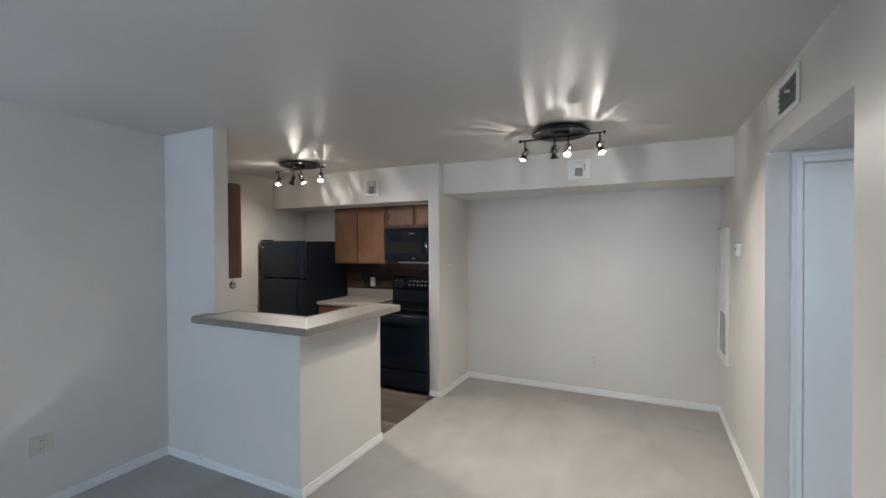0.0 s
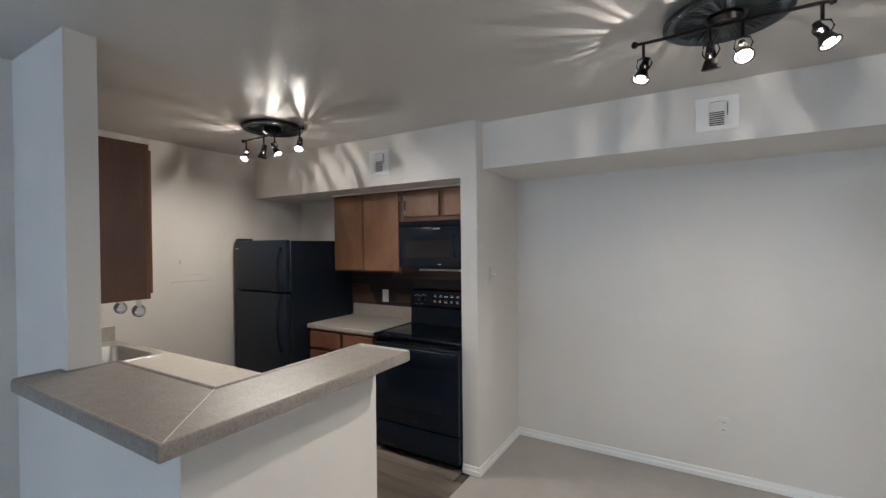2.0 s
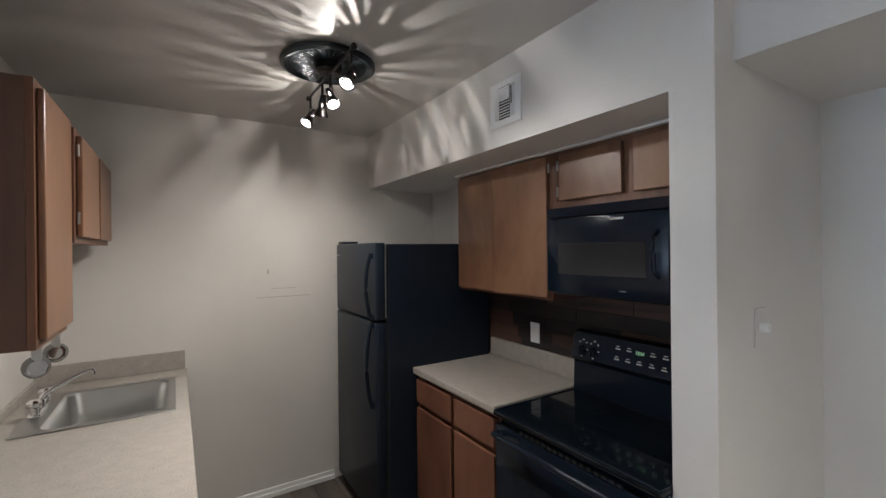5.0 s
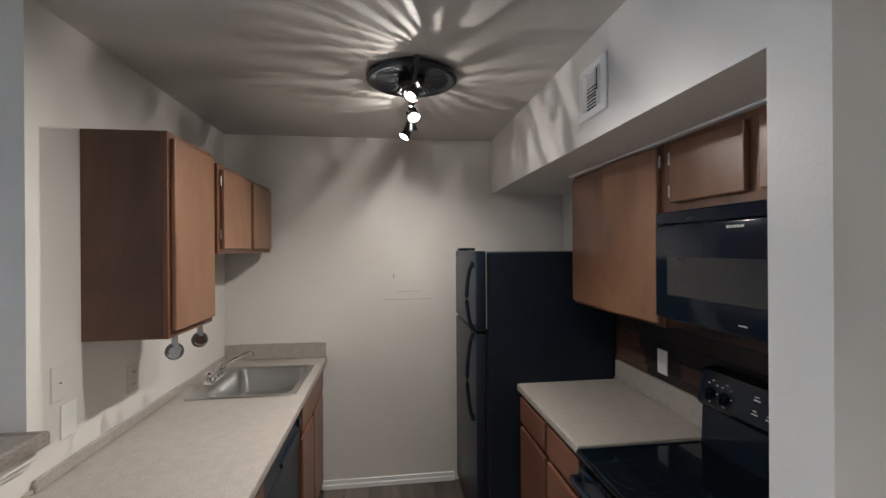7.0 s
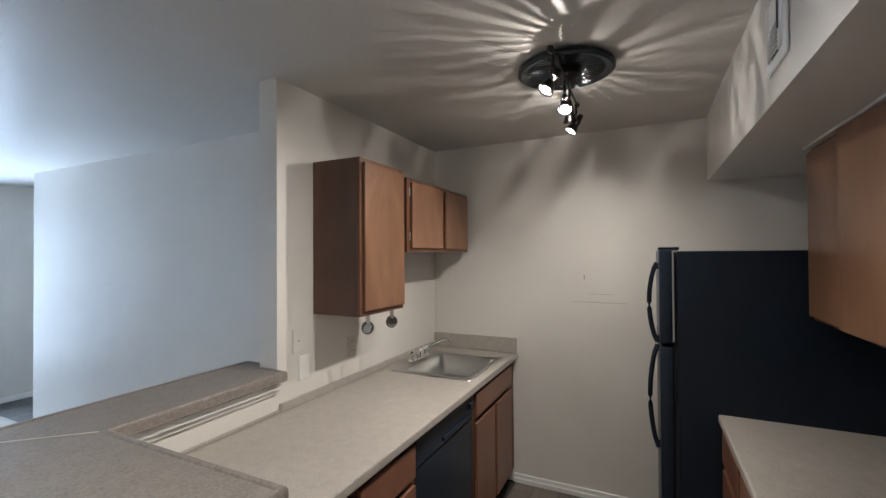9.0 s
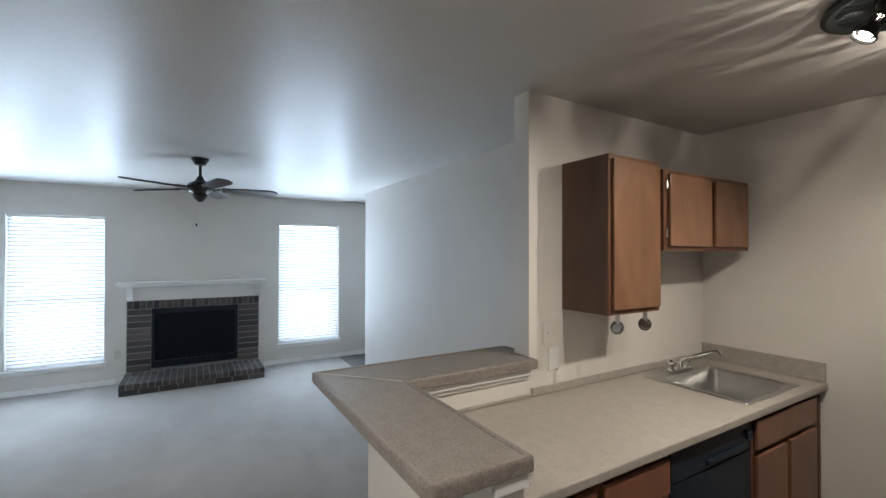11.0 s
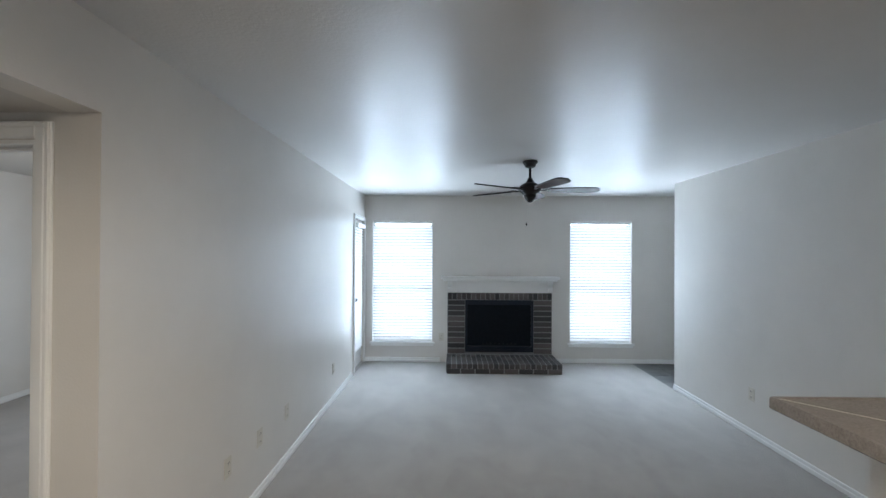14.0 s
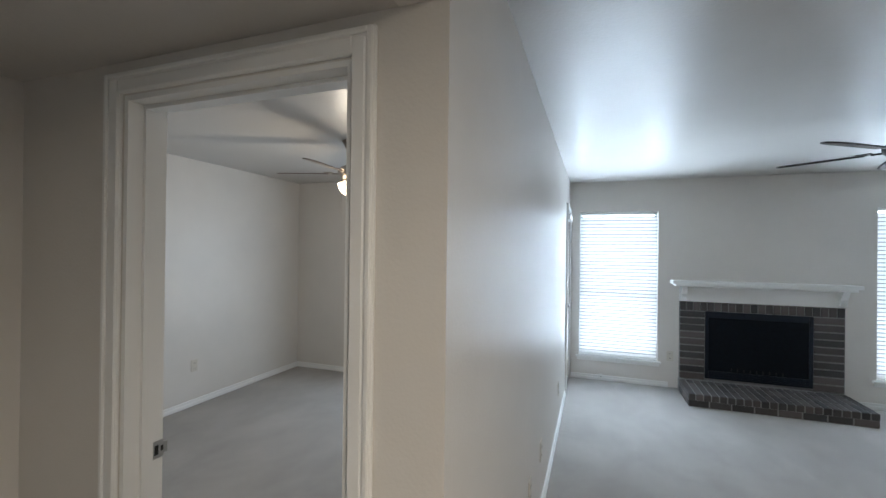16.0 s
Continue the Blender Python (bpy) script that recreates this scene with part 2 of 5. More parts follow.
M_EARTH = plain("outdoor_ground", (0.12, 0.13, 0.09), 0.9, 0, 0.3, 1.0)


# ---- mesh helpers ----
def bm_new():
    return bmesh.new()


def box(bm, x0, x1, y0, y1, z0, z1, bevel=0.0, seg=2):
    vs = [bm.verts.new((x, y, z)) for x in (x0, x1) for y in (y0, y1) for z in (z0, z1)]
    fs = [bm.faces.new([vs[i] for i in q]) for q in ((0, 1, 3, 2), (4, 6, 7, 5), (0, 4, 5, 1), (2, 3, 7, 6), (0, 2, 6, 4), (1, 5, 7, 3))]
    if bevel:
        es = {e for f in fs for e in f.edges}
        bmesh.ops.bevel(bm, geom=list(es), offset=bevel, segments=seg, affect="EDGES", profile=0.5)
    return bm


def cyl(bm, p0, p1, r0, r1=None, seg=20, caps=True):
    r1 = r0 if r1 is None else r1
    p0, p1 = Vector(p0), Vector(p1)
    q = (p1 - p0).to_track_quat("Z", "Y").to_matrix()
    rings = []
    for p, r in ((p0, r0), (p1, r1)):
        rings.append([bm.verts.new(p + q @ Vector((r * math.cos(a), r * math.sin(a), 0))) for a in (2 * math.pi * i / seg for i in range(seg))])
    for i in range(seg):
        j = (i + 1) % seg
        bm.faces.new((rings[0][i], rings[0][j], rings[1][j], rings[1][i]))
    if caps:
        bm.faces.new(list(reversed(rings[0])))
        bm.faces.new(rings[1])
    return bm


def lathe(bm, profile, cx=0.0, cy=0.0, seg=40, close=False):
    """profile: (radius, z) points, turned about the upright through cx, cy."""
    rings = []
    for r, z in profile:
        if r < 1e-6:
            rings.append([bm.verts.new((cx, cy, z))])
        else:
            rings.append([bm.verts.new((cx + r * math.cos(a), cy + r * math.sin(a), z)) for a in (2 * math.pi * i / seg for i in range(seg))])
    for a, b in zip(rings, rings[1:]):
        for i in range(seg):
            j = (i + 1) % seg
            f = [a[i % len(a)], a[j % len(a)], b[j % len(b)], b[i % len(b)]]
            f = list(dict.fromkeys(f))
            if len(f) > 2:
                bm.faces.new(f)
    return bm


def tube(bm, pts, r, seg=10):
    pts = [Vector(p) for p in pts]
    rings = []
    for i, p in enumerate(pts):
        d = (pts[min(i + 1, len(pts) - 1)] - pts[max(i - 1, 0)]).normalized()
        q = d.to_track_quat("Z", "Y").to_matrix()
        rings.append([bm.verts.new(p + q @ Vector((r * math.cos(a), r * math.sin(a), 0))) for a in (2 * math.pi * k / seg for k in range(seg))])
    for a, b in zip(rings, rings[1:]):
        for i in range(seg):
            j = (i + 1) % seg
            bm.faces.new((a[i], a[j], b[j], b[i]))
    bm.faces.new(list(reversed(rings[0])))
    bm.faces.new(rings[-1])
    return bm


def prism(bm, outline, z0, z1):
    lo = [bm.verts.new((x, y, z0)) for x, y in outline]
    hi = [bm.verts.new((x, y, z1)) for x, y in outline]
    n = len(lo)
    bm.faces.new(list(reversed(lo)))
    bm.faces.new(hi)
    for i in range(n):
        j = (i + 1) % n
        bm.faces.new((lo[i], lo[j], hi[j], hi[i]))
    return bm


def base_of(ob):
    v = Vector((0, 0, 0))
    while ob is not None:
        v += ob.location
        ob = ob.parent
    return v


def part(name, bm, material, parent=None, label="", smooth=False, kind=""):
    """One mesh object under a thing or a part; the bmesh is given in places of the room."""
    bmesh.ops.recalc_face_normals(bm, faces=bm.faces)
    if parent is not None:
        bmesh.ops.translate(bm, verts=bm.verts, vec=-base_of(parent))
    me = bpy.data.meshes.new(name)
    bm.to_mesh(me)
    bm.free()
    me.materials.append(material)
    if smooth:
        me.shade_smooth()
        me.set_sharp_from_angle(angle=radians(38))
    ob = new(name, me)
    ob.parent = parent
    return tagged(ob, label, "", "", kind)


def thing(name, at, label, category, group=""):
    ob = new(name)
    ob.location = at
    ob.empty_display_size = 0.1
    return tagged(ob, label, category, group)


def structure(name, boxes, material, label=""):
    bm = bm_new()
    for b in boxes:
        box(bm, *b)
    return part(name, bm, material, None, label, kind="structure")


# ---- large structure ----
T = 0.12
structure("wall_south", [
    (-3.7, -2.405, YF - 0.16, YF, 0, H), (-2.405, -1.50, YF - 0.16, YF, 0, 0.29), (-2.405, -1.50, YF - 0.16, YF, 2.09, H),
    (-1.50, 0.535, YF - 0.16, YF, 0, H), (0.535, 1.428, YF - 0.16, YF, 0, 0.29), (0.535, 1.428, YF - 0.16, YF, 2.09, H),
    (1.428, XE + T, YF - 0.16, YF, 0, H)], M_WALL, "painted wall with the fireplace and two windows")
DY0, DY1, DZ = -0.67, -0.06, 2.075
structure("wall_east", [
    (XE, XE + T, YF, DY0, 0, H), (XE, XE + T, DY0, DY1, DZ, H), (XE, XE + T, DY1, VS - T, 0, H),
    (XE, XE + T, VS - T, VS, 0, H), (XE, XE + T, VS, VN, HV, H), (XE, XE + T, VN, YD, 0, H)], M_WALL, "painted wall with the patio door and the hallway opening")
structure("wall_north", [(-1.03, XE + T, YD, YD + T, 0, H)], M_WALL)
structure("wall_west", [(XW - T, XW, YWE, YB, 0, H)], M_WALL)
structure("wall_entry", [(-3.7, -3.6, YF, YWE, 0, H), (-3.7, XW - T, YWE, YWE + T, 0, H)], M_WALL)
structure("wall_sink", [(XKW, -1.848, YB, YK, 0, H)], M_WALL)
structure("wall_bar", [(-1.848, -1.045, YB, YK, 0, 1.086), (-1.13, -1.045, YK, 5.07, 0, 1.086)], M_WALL, "low painted wall that carries the bar top")
structure("wall_kitchen_west", [(XKW - T, XKW, YB, YKB + T, 0, H)], M_WALL)
structure("wall_kitchen_back", [(XKW, -1.155, YKB, YKB + T, 0, H)], M_WALL)
structure("wall_partition", [(-1.155, -1.03, 6.14, YD + T, 0, H)], M_WALL, "painted partition between kitchen and dining space")
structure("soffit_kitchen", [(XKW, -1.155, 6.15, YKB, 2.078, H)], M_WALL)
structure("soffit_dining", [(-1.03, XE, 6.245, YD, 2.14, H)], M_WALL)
structure("wall_vestibule_south", [(XE + T, OX0, VS - T, VS, 0, 2.3), (OX0, OX1, VS - T, VS, 2.03, 2.3), (OX1, 5.2, VS - T, VS, 0, H)], M_WALL)
structure("wall_vestibule_east", [(VE, VE + T, VS, VN, 0, 2.3)], M_WALL)
structure("wall_vestibule_north", [(XE + T, 1.725, VN, VN + T, 0, 2.3), (1.725, 2.425, VN, VN + T, 2.06, 2.3), (2.425, VE + T, VN, VN + T, 0, 2.3)], M_WALL)
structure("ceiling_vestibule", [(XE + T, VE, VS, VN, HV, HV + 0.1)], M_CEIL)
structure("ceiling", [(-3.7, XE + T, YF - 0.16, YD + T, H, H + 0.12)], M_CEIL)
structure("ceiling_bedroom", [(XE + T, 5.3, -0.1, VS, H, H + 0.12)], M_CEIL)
BX, BY = 5.03, 0.15
structure("wall_bedroom_east", [(BX, BX + T, BY, VS - T, 0, H)], M_WALL)
structure("wall_bedroom_south", [(XE + T, 2.3, BY - T, BY, 0, H), (2.3, 3.5, BY - T, BY, 0, 0.5), (2.3, 3.5, BY - T, BY, 2.1, H), (3.5, BX + T, BY - T, BY, 0, H)], M_WALL)

structure("floor", [(-2.405, XE, YF, YB, -0.1, 0), (XE, XE + T, DY0, DY1, -0.1, -0.002), (-1.05, XE, YB, 5.07, -0.1, 0), (-1.09, XE, 5.07, 6.14, -0.1, 0), (-1.03, XE, 6.14, YD, -0.1, 0),
                    (XE, XE + T, VS, VN, -0.1, 0), (XE + T, VE, VS, VN, -0.1, 0), (OX0, OX1, VS - T, VS, -0.1, 0)], M_CARPET, "short-pile greige carpet")
structure("floor_bedroom", [(XE + T, BX, BY, VS - T, -0.1, 0)], M_CARPET)
structure("floor_entry", [(-3.6, -2.405, YF, YWE, -0.1, -0.008)], M_GROUT)
structure("floor_kitchen", [(XKW, -1.15, YK, YKB, -0.1, -0.01), (-1.15, -1.09, 5.07, 6.14, -0.1, -0.01)], M_GROUT)
structure("ground", [(-60, 60, -60, YF - 0.2, -0.2, -0.12)], M_EARTH)


def skirting(name, runs, h=0.064, d=0.012):
    """runs: (x0, y0, x1, y1, nx, ny): a line along the wall's foot, and the way into the room."""
    bm = bm_new()
    for x0, y0, x1, y1, nx, ny in runs:
        for hh, dd in ((h, d), (h * 0.55, d + 0.006)):
            box(bm, min(x0, x1, x0 + nx * dd, x1 + nx * dd), max(x0, x1, x0 + nx * dd, x1 + nx * dd),
                min(y0, y1, y0 + ny * dd, y1 + ny * dd), max(y0, y1, y0 + ny * dd, y1 + ny * dd), 0.0 if hh == h else 0.001, hh, 0.003, 1)
    return part(name, bm, M_TRIM, None, "white painted baseboard", kind="structure")


skirting("baseboard", [
    (-3.6, YF, -1.3, YF, 0, 1), (0.42, YF, XE, YF, 0, 1),
    (XE, 0.05, XE, VS, -1, 0), (XE, VN, XE, YD, -1, 0),
    (-1.03, YD, XE, YD, 0, -1), (-1.03, 6.14, -1.03, YD, 1, 0), (-1.155, 6.14, -1.018, 6.14, 0, -1),
    (XW, YWE, XW, YB, 1, 0), (XW, YB, -1.045, YB, 0, -1), (-1.045, YB - 0.012, -1.045, 5.07, 1, 0), (-1.13, 5.07, -1.033, 5.07, 0, 1),
    (XKW, 4.93, XKW, 5.86, 1, 0)])
skirting("baseboard_bedroom", [(BX, BY, BX, VS - T, -1, 0), (XE + T, BY, BX, BY, 0, 1)])
skirting("baseboard_vestibule", [(2.64, VS, VE, VS, 0, 1), (VE, VS, VE, VN, -1, 0)])


# ---- windows, blinds and daylight ----
def window(name, x0, x1, z0, z1):
    root = new(name)
    root.location = ((x0 + x1) / 2, YF, z0)
    tagged(root, "double-hung window with white sash and closed white blind", "window", "", "structure")
    bm = bm_new()
    y0, y1 = YF - 0.13, YF - 0.085
    box(bm, x0, x0 + 0.035, y0, y1, z0, z1, 0.003, 1)
    box(bm, x1 - 0.035, x1, y0, y1, z0, z1, 0.003, 1)
    box(bm, x0 + 0.035, x1 - 0.035, y0, y1, z0, z0 + 0.045, 0.003, 1)
    box(bm, x0 + 0.035, x1 - 0.035, y0, y1, z1 - 0.035, z1, 0.003, 1)
    zm = z0 + 0.785
    box(bm, x0 + 0.035, x1 - 0.035, y0 + 0.005, y1 + 0.01, zm - 0.022, zm + 0.022, 0.003, 1)
    part("window_frame", bm, M_TRIM, root)
    for a, b in ((z0 + 0.045, zm - 0.022), (zm + 0.022, z1 - 0.035)):
        bm = bm_new()
        box(bm, x0 + 0.035, x1 - 0.035, y0 + 0.018, y0 + 0.023, a, b)
        p = part("pane", bm, M_GLASS, root)
        p.visible_shadow = False
    bm = bm_new()
    box(bm, x0 - 0.035, x1 + 0.035, YF - 0.075, YF + 0.035, z0 - 0.022, z0 + 0.004, 0.005)
    box(bm, x0 - 0.02, x1 + 0.02, YF + 0.001, YF + 0.018, z0 - 0.055, z0 - 0.022, 0.003, 1)
    part("window_sill", bm, M_TRIM, root, "white painted window sill")
    for za, zb, share in ((z0 - 0.05, zm, 0.43), (zm, z1 + 0.05, 0.57)):
        area_lamp("window_daylight", ((x0 + x1) / 2, YF - 0.20, (za + zb) / 2), ((x0 + x1) / 2, YF + 1, (za + zb) / 2), x1 - x0 + 0.1, zb - za, DAY_W * share, DAY)
    xm_ = (x0 + x1) / 2
    # Added lamps at sill and head, room side of the blind, boost the daylight.
    for zz, up in ((z0 + 0.012, 1), (z1 - 0.045, -1)):
        lamp = area_lamp("window_reveal_fill", (xm_, YF + 0.02, zz), (xm_, YF + 0.02 + math.cos(radians(56)), zz + up * math.sin(radians(56))), x1 - x0 - 0.06, 0.05, REVEAL_W * (1.0 if up > 0 else 0.6), DAY)
        lamp.data.spread = radians(72)
    # Slim lamps added at the blind's sides throw more daylight straight in.
    for xx, sx_ in ((x0 + 0.018, 1), (x1 - 0.018, -1)):
        lamp = area_lamp("window_edge_fill", (xx, YF - 0.006, (z0 + z1) / 2), (xx + sx_ * 0.15, YF + 1, (z0 + z1) / 2), 0.018, z1 - z0 - 0.12, EDGE_W, DAY)
        lamp.data.spread = radians(125)
    return root


def blind(x0, x1, z0, z1, y):
    t = thing("window_blind", ((x0 + x1) / 2, y, z1), "closed white horizontal slat blind, glowing with daylight", "blind", "window blinds")
    bm = bm_new()
    box(bm, x0, x1, y - 0.022, y + 0.022, z1 - 0.035, z1, 0.004)
    part("headrail", bm, M_PLASTIC, t)
    bm = bm_new()
    box(bm, x0, x1, y - 0.018, y + 0.018, z0 + 0.008, z0 + 0.024, 0.004)
    part("bottom_rail", bm, M_PLASTIC, t)
    bm = bm_new()
    for fx in (0.12, 0.5, 0.88):
        xx = x0 + (x1 - x0) * fx
        box(bm, xx - 0.001, xx + 0.001, y + 0.021, y + 0.023, z0 + 0.02, z1 - 0.03)
    part("ladder_cord", bm, M_PLASTIC, t)
    n = int((z1 - z0 - 0.07) / 0.0425)
    me = None
    for i in range(n):
        z = z0 + 0.045 + i * (z1 - z0 - 0.085) / n
        if me is None:
            bm = bm_new()
            a = radians(62)
            prof = [(-0.029, 0.0), (-0.014, 0.0028), (0.0, 0.0038), (0.014, 0.0028), (0.029, 0.0)]
            lo, hi = [], []
            for u, v in prof:
                yy, zz = u * math.cos(a) - v * math.sin(a), u * math.sin(a) + v * math.cos(a)
                for lst, off in ((lo, 0.0), (hi, 0.0014)):
                    lst.append([bm.verts.new((s, yy + off, zz)) for s in (x0 + 0.004 - (x0 + x1) / 2, x1 - 0.004 - (x0 + x1) / 2)])
            for lst in (lo, hi):
                for p, q in zip(lst, lst[1:]):
                    bm.faces.new((p[0], p[1], q[1], q[0]))
            for k in (0, -1):
                bm.faces.new((lo[k][0], lo[k][1], hi[k][1], hi[k][0]))
            yy, zz = 0.029 * math.cos(a), 0.029 * math.sin(a)
            bmesh.ops.recalc_face_normals(bm, faces=bm.faces)
            # Opaque grey hem draws the shadow line along each slat.
            box(bm, x0 + 0.004 - (x0 + x1) / 2, x1 - 0.004 - (x0 + x1) / 2, yy + 0.0016, yy + 0.0032, zz - 0.009, zz + 0.001)
            me = bpy.data.meshes.new("slat")
            bm.to_mesh(me)
            bm.free()
            me.materials.append(M_BLIND)
            me.materials.append(M_HEM)
            for p_ in list(me.polygons)[-6:]:
                p_.material_index = 1
            me.shade_smooth()
            me.set_sharp_from_angle(angle=radians(40))
        ob = new("slat", me)
        ob.parent = t
        ob.location = (0, 0, z - z1)
    return t


window("window_1", 0.535, 1.428, 0.29, 2.09)
window("window_2", -2.405, -1.50, 0.29, 2.09)
blind(0.542, 1.421, 0.296, 2.086, YF - 0.034)
blind(-2.398, -1.507, 0.296, 2.086, YF - 0.034)
area_lamp("bedroom_daylight", (2.9, BY - 0.2, 1.3), (2.9, 2, 1.1), 1.2, 1.6, 26, DAY)
area_lamp("patio_door_daylight", (XE + 0.25, (DY0 + DY1) / 2, 1.1), (0, (DY0 + DY1) / 2, 1.1), 0.6, 1.8, 7.5, DAY)


# ---- doors and casings ----
def casing(name, axis, c, a0, a1, top, side, w=0.062, d=0.018, ztop=None):
    """Moulded casing round an opening. axis 'x': the wall runs along x at y=c; side: the way into the room."""
    bm = bm_new()
    for k, (ww, dd) in enumerate(((w, d * 0.8), (w * 0.62, d), (w * 0.22, d * 1.2))):
        off = 0.0 if k < 2 else w * 0.72
        in0, out0 = (0.004 + 0.002 * k if k < 2 else off), (ww if k < 2 else off + ww)
        for s0, s1 in ((a0 - out0, a0 - in0), (a1 + in0, a1 + out0)):
            u = (s0, s1, min(c, c + side * dd), max(c, c + side * dd))
            u = u if axis == "x" else (u[2], u[3], u[0], u[1])
            box(bm, *u, 0, top + out0, 0.003, 1)
        u = (a0 - in0, a1 + in0, min(c, c + side * dd), max(c, c + side * dd))
        u = u if axis == "x" else (u[2], u[3], u[0], u[1])
        box(bm, *u, top + in0, top + out0, 0.003, 1)
    return part(name, bm, M_TRIM, None, "white moulded door casing", kind="structure")


casing("trim_bedroom_door", "x", VS, OX0, OX1, 2.03, 1, w=0.066)
bm = bm_new()
for u in ((OX0, OX0 + 0.015, VS - T, VS, 0, 2.03), (OX1 - 0.015, OX1, VS - T, VS, 0, 2.03), (OX0 + 0.015, OX1 - 0.015, VS - T, VS, 2.015, 2.03),
          (OX0 + 0.015, OX0 + 0.027, VS - 0.08, VS - 0.045, 0, 2.015), (OX1 - 0.027, OX1 - 0.015, VS - 0.08, VS - 0.045, 0, 2.015), (OX0 + 0.027, OX1 - 0.027, VS - 0.08, VS - 0.045, 2.003, 2.015)):
    box(bm, *u)
jamb = part("trim_bedroom_jamb", bm, M_TRIM, None, "white door jamb with stop", kind="structure")
strike = thing("strike_plate", (OX1 - 0.016, 3.925, 0.92), "small brushed metal strike plate on the door jamb", "hardware")
bm = bm_new()
box(bm, OX1 - 0.0175, OX1 - 0.0148, 3.908, 3.948, 0.92, 0.975, 0.0008, 1)
box(bm, OX1 - 0.0175, OX1 - 0.010, 3.896, 3.908, 0.93, 0.965, 0.0006, 1)
part("plate", bm, M_STEEL, strike)
bm = bm_new()
box(bm, OX1 - 0.0185, OX1 - 0.0176, 3.926, 3.938, 0.932, 0.962)
box(bm, OX1 - 0.0185, OX1 - 0.0176, 3.910, 3.918, 0.94, 0.956)
part("latch_hole", bm, M_SLOT, strike)

casing("trim_closet_door", "x", VN, 1.725, 2.425, 2.06, -1, w=0.06)
root = new("door_1")
root.location = (1.725, VN, 0)
tagged(root, "closed plain white flush closet door", "door", "", "structure")
bm = bm_new()
box(bm, 1.729, 2.421, VN + 0.004, VN + 0.036, 0.012, 2.056, 0.002, 1)
part("door_leaf", bm, M_DOOR, root)
for z in (0.3, 1.75):
    bm = bm_new()
    cyl(bm, (1.727, VN + 0.003, z - 0.045), (1.727, VN + 0.003, z + 0.045), 0.005, seg=10)
    part("hinge", bm, M_TRIM, root)

casing("trim_patio_door", "y", XE, DY0, DY1, DZ, -1, w=0.06)
root = new("door_2")
root.location = (XE, DY0, 0)
tagged(root, "white patio door with a full glass pane and its own blind", "door", "", "structure")
bm = bm_new()
a, b, x0, x1 = DY0 + 0.005, DY1 - 0.005, XE + 0.03, XE + 0.072
for u in ((x0, x1, a, a + 0.10, 0.02, DZ - 0.005), (x0, x1, b - 0.10, b, 0.02, DZ - 0.005), (x0, x1, a + 0.10, b - 0.10, 0.02, 0.26), (x0, x1, a + 0.10, b - 0.10, DZ - 0.13, DZ - 0.005)):
    box(bm, *u, 0.003, 1)
part("door_leaf", bm, M_DOOR, root)
bm = bm_new()
box(bm, x1 - 0.025, x1 - 0.02, a + 0.10, b - 0.10, 0.26, DZ - 0.13)
p = part("pane", bm, M_GLASS, root)
p.visible_shadow = False
bm = bm_new()
cyl(bm, (XE + 0.03, b - 0.055, 0.98), (XE - 0.01, b - 0.055, 0.98), 0.011, seg=14)
cyl(bm, (XE - 0.01, b - 0.055, 0.98), (XE - 0.035, b - 0.055, 0.98), 0.026, 0.022, seg=18)
cyl(bm, (XE + 0.03, b - 0.055, 0.98), (XE + 0.024, b - 0.055, 0.98), 0.032, seg=18)
cyl(bm, (XE + 0.03, b - 0.055, 1.13), (XE + 0.015, b - 0.055, 1.13), 0.026, seg=18)
part("door_knob", bm, M_STEEL, root, "brushed metal door knob and deadbolt", smooth=True)
bm = bm_new()
box(bm, XE + 0.0, XE + T, DY0, DY1, 0.0, 0.02, 0.003, 1)
part("threshold", bm, M_STEEL, root)
t = thing("door_blind", (XE - 0.01, (DY0 + DY1) / 2, DZ - 0.1), "closed white slat blind hung on the patio door", "blind")
bm = bm_new()
box(bm, XE - 0.035, XE + 0.028, DY0 + 0.03, DY1 - 0.10, DZ - 0.11, DZ - 0.05, 0.004)
part("headrail", bm, M_PLASTIC, t)
me = None
for i in range(42):
    if me is None:
        bm = bm_new()
        box(bm, -0.0012, 0.0012, DY0 + 0.05 - (DY0 + DY1) / 2, DY1 - 0.09 - (DY0 + DY1) / 2, -0.0205, 0.0205)
        bmesh.ops.rotate(bm, verts=bm.verts, cent=(0, 0, 0), matrix=Matrix.Rotation(radians(28), 3, "Y"))
        me = bpy.data.meshes.new("slat")
        bm.to_mesh(me)
        bm.free()
        me.materials.append(M_BLIND)
    ob = new("slat", me)
    ob.parent = t
    ob.location = (0.022, 0, -0.03 - i * 0.0405)


# ---- fireplace ----
FX0, FX1, FT, FY = -1.225, 0.31, 1.033, -0.70   # surround
BX0, BX1, BZ0, BZ1 = -0.955, 0.050, 0.16, 0.925  # firebox opening
HX0, HX1, HY, HT = -1.232, 0.322, -0.117, 0.135   # hearth
fire = thing("fireplace", ((FX0 + FX1) / 2, FY, 0), "dark grey-brown brick fireplace with a white mantel and raised hearth", "fireplace")
bm = bm_new()
for u in ((FX0, BX0, YF, FY - 0.006, HT, FT), (BX1, FX1, YF, FY - 0.006, HT, FT), (BX0, BX1, YF, FY - 0.006, BZ1, FT), (BX0, BX1, YF, FY - 0.006, HT, BZ0), (HX0 + 0.006, HX1 - 0.006, YF, HY - 0.008, 0, HT - 0.006)):
    box(bm, *u)
part("mortar_bed", bm, M_MORTAR, fire)
bm = bm_new()
box(bm, BX0, BX1, YF + 0.0, YF + 0.012, BZ0, BZ1)
part("firebox_back", bm, M_FIREBOX, fire, "black firebox")
bm = bm_new()
w = 0.035
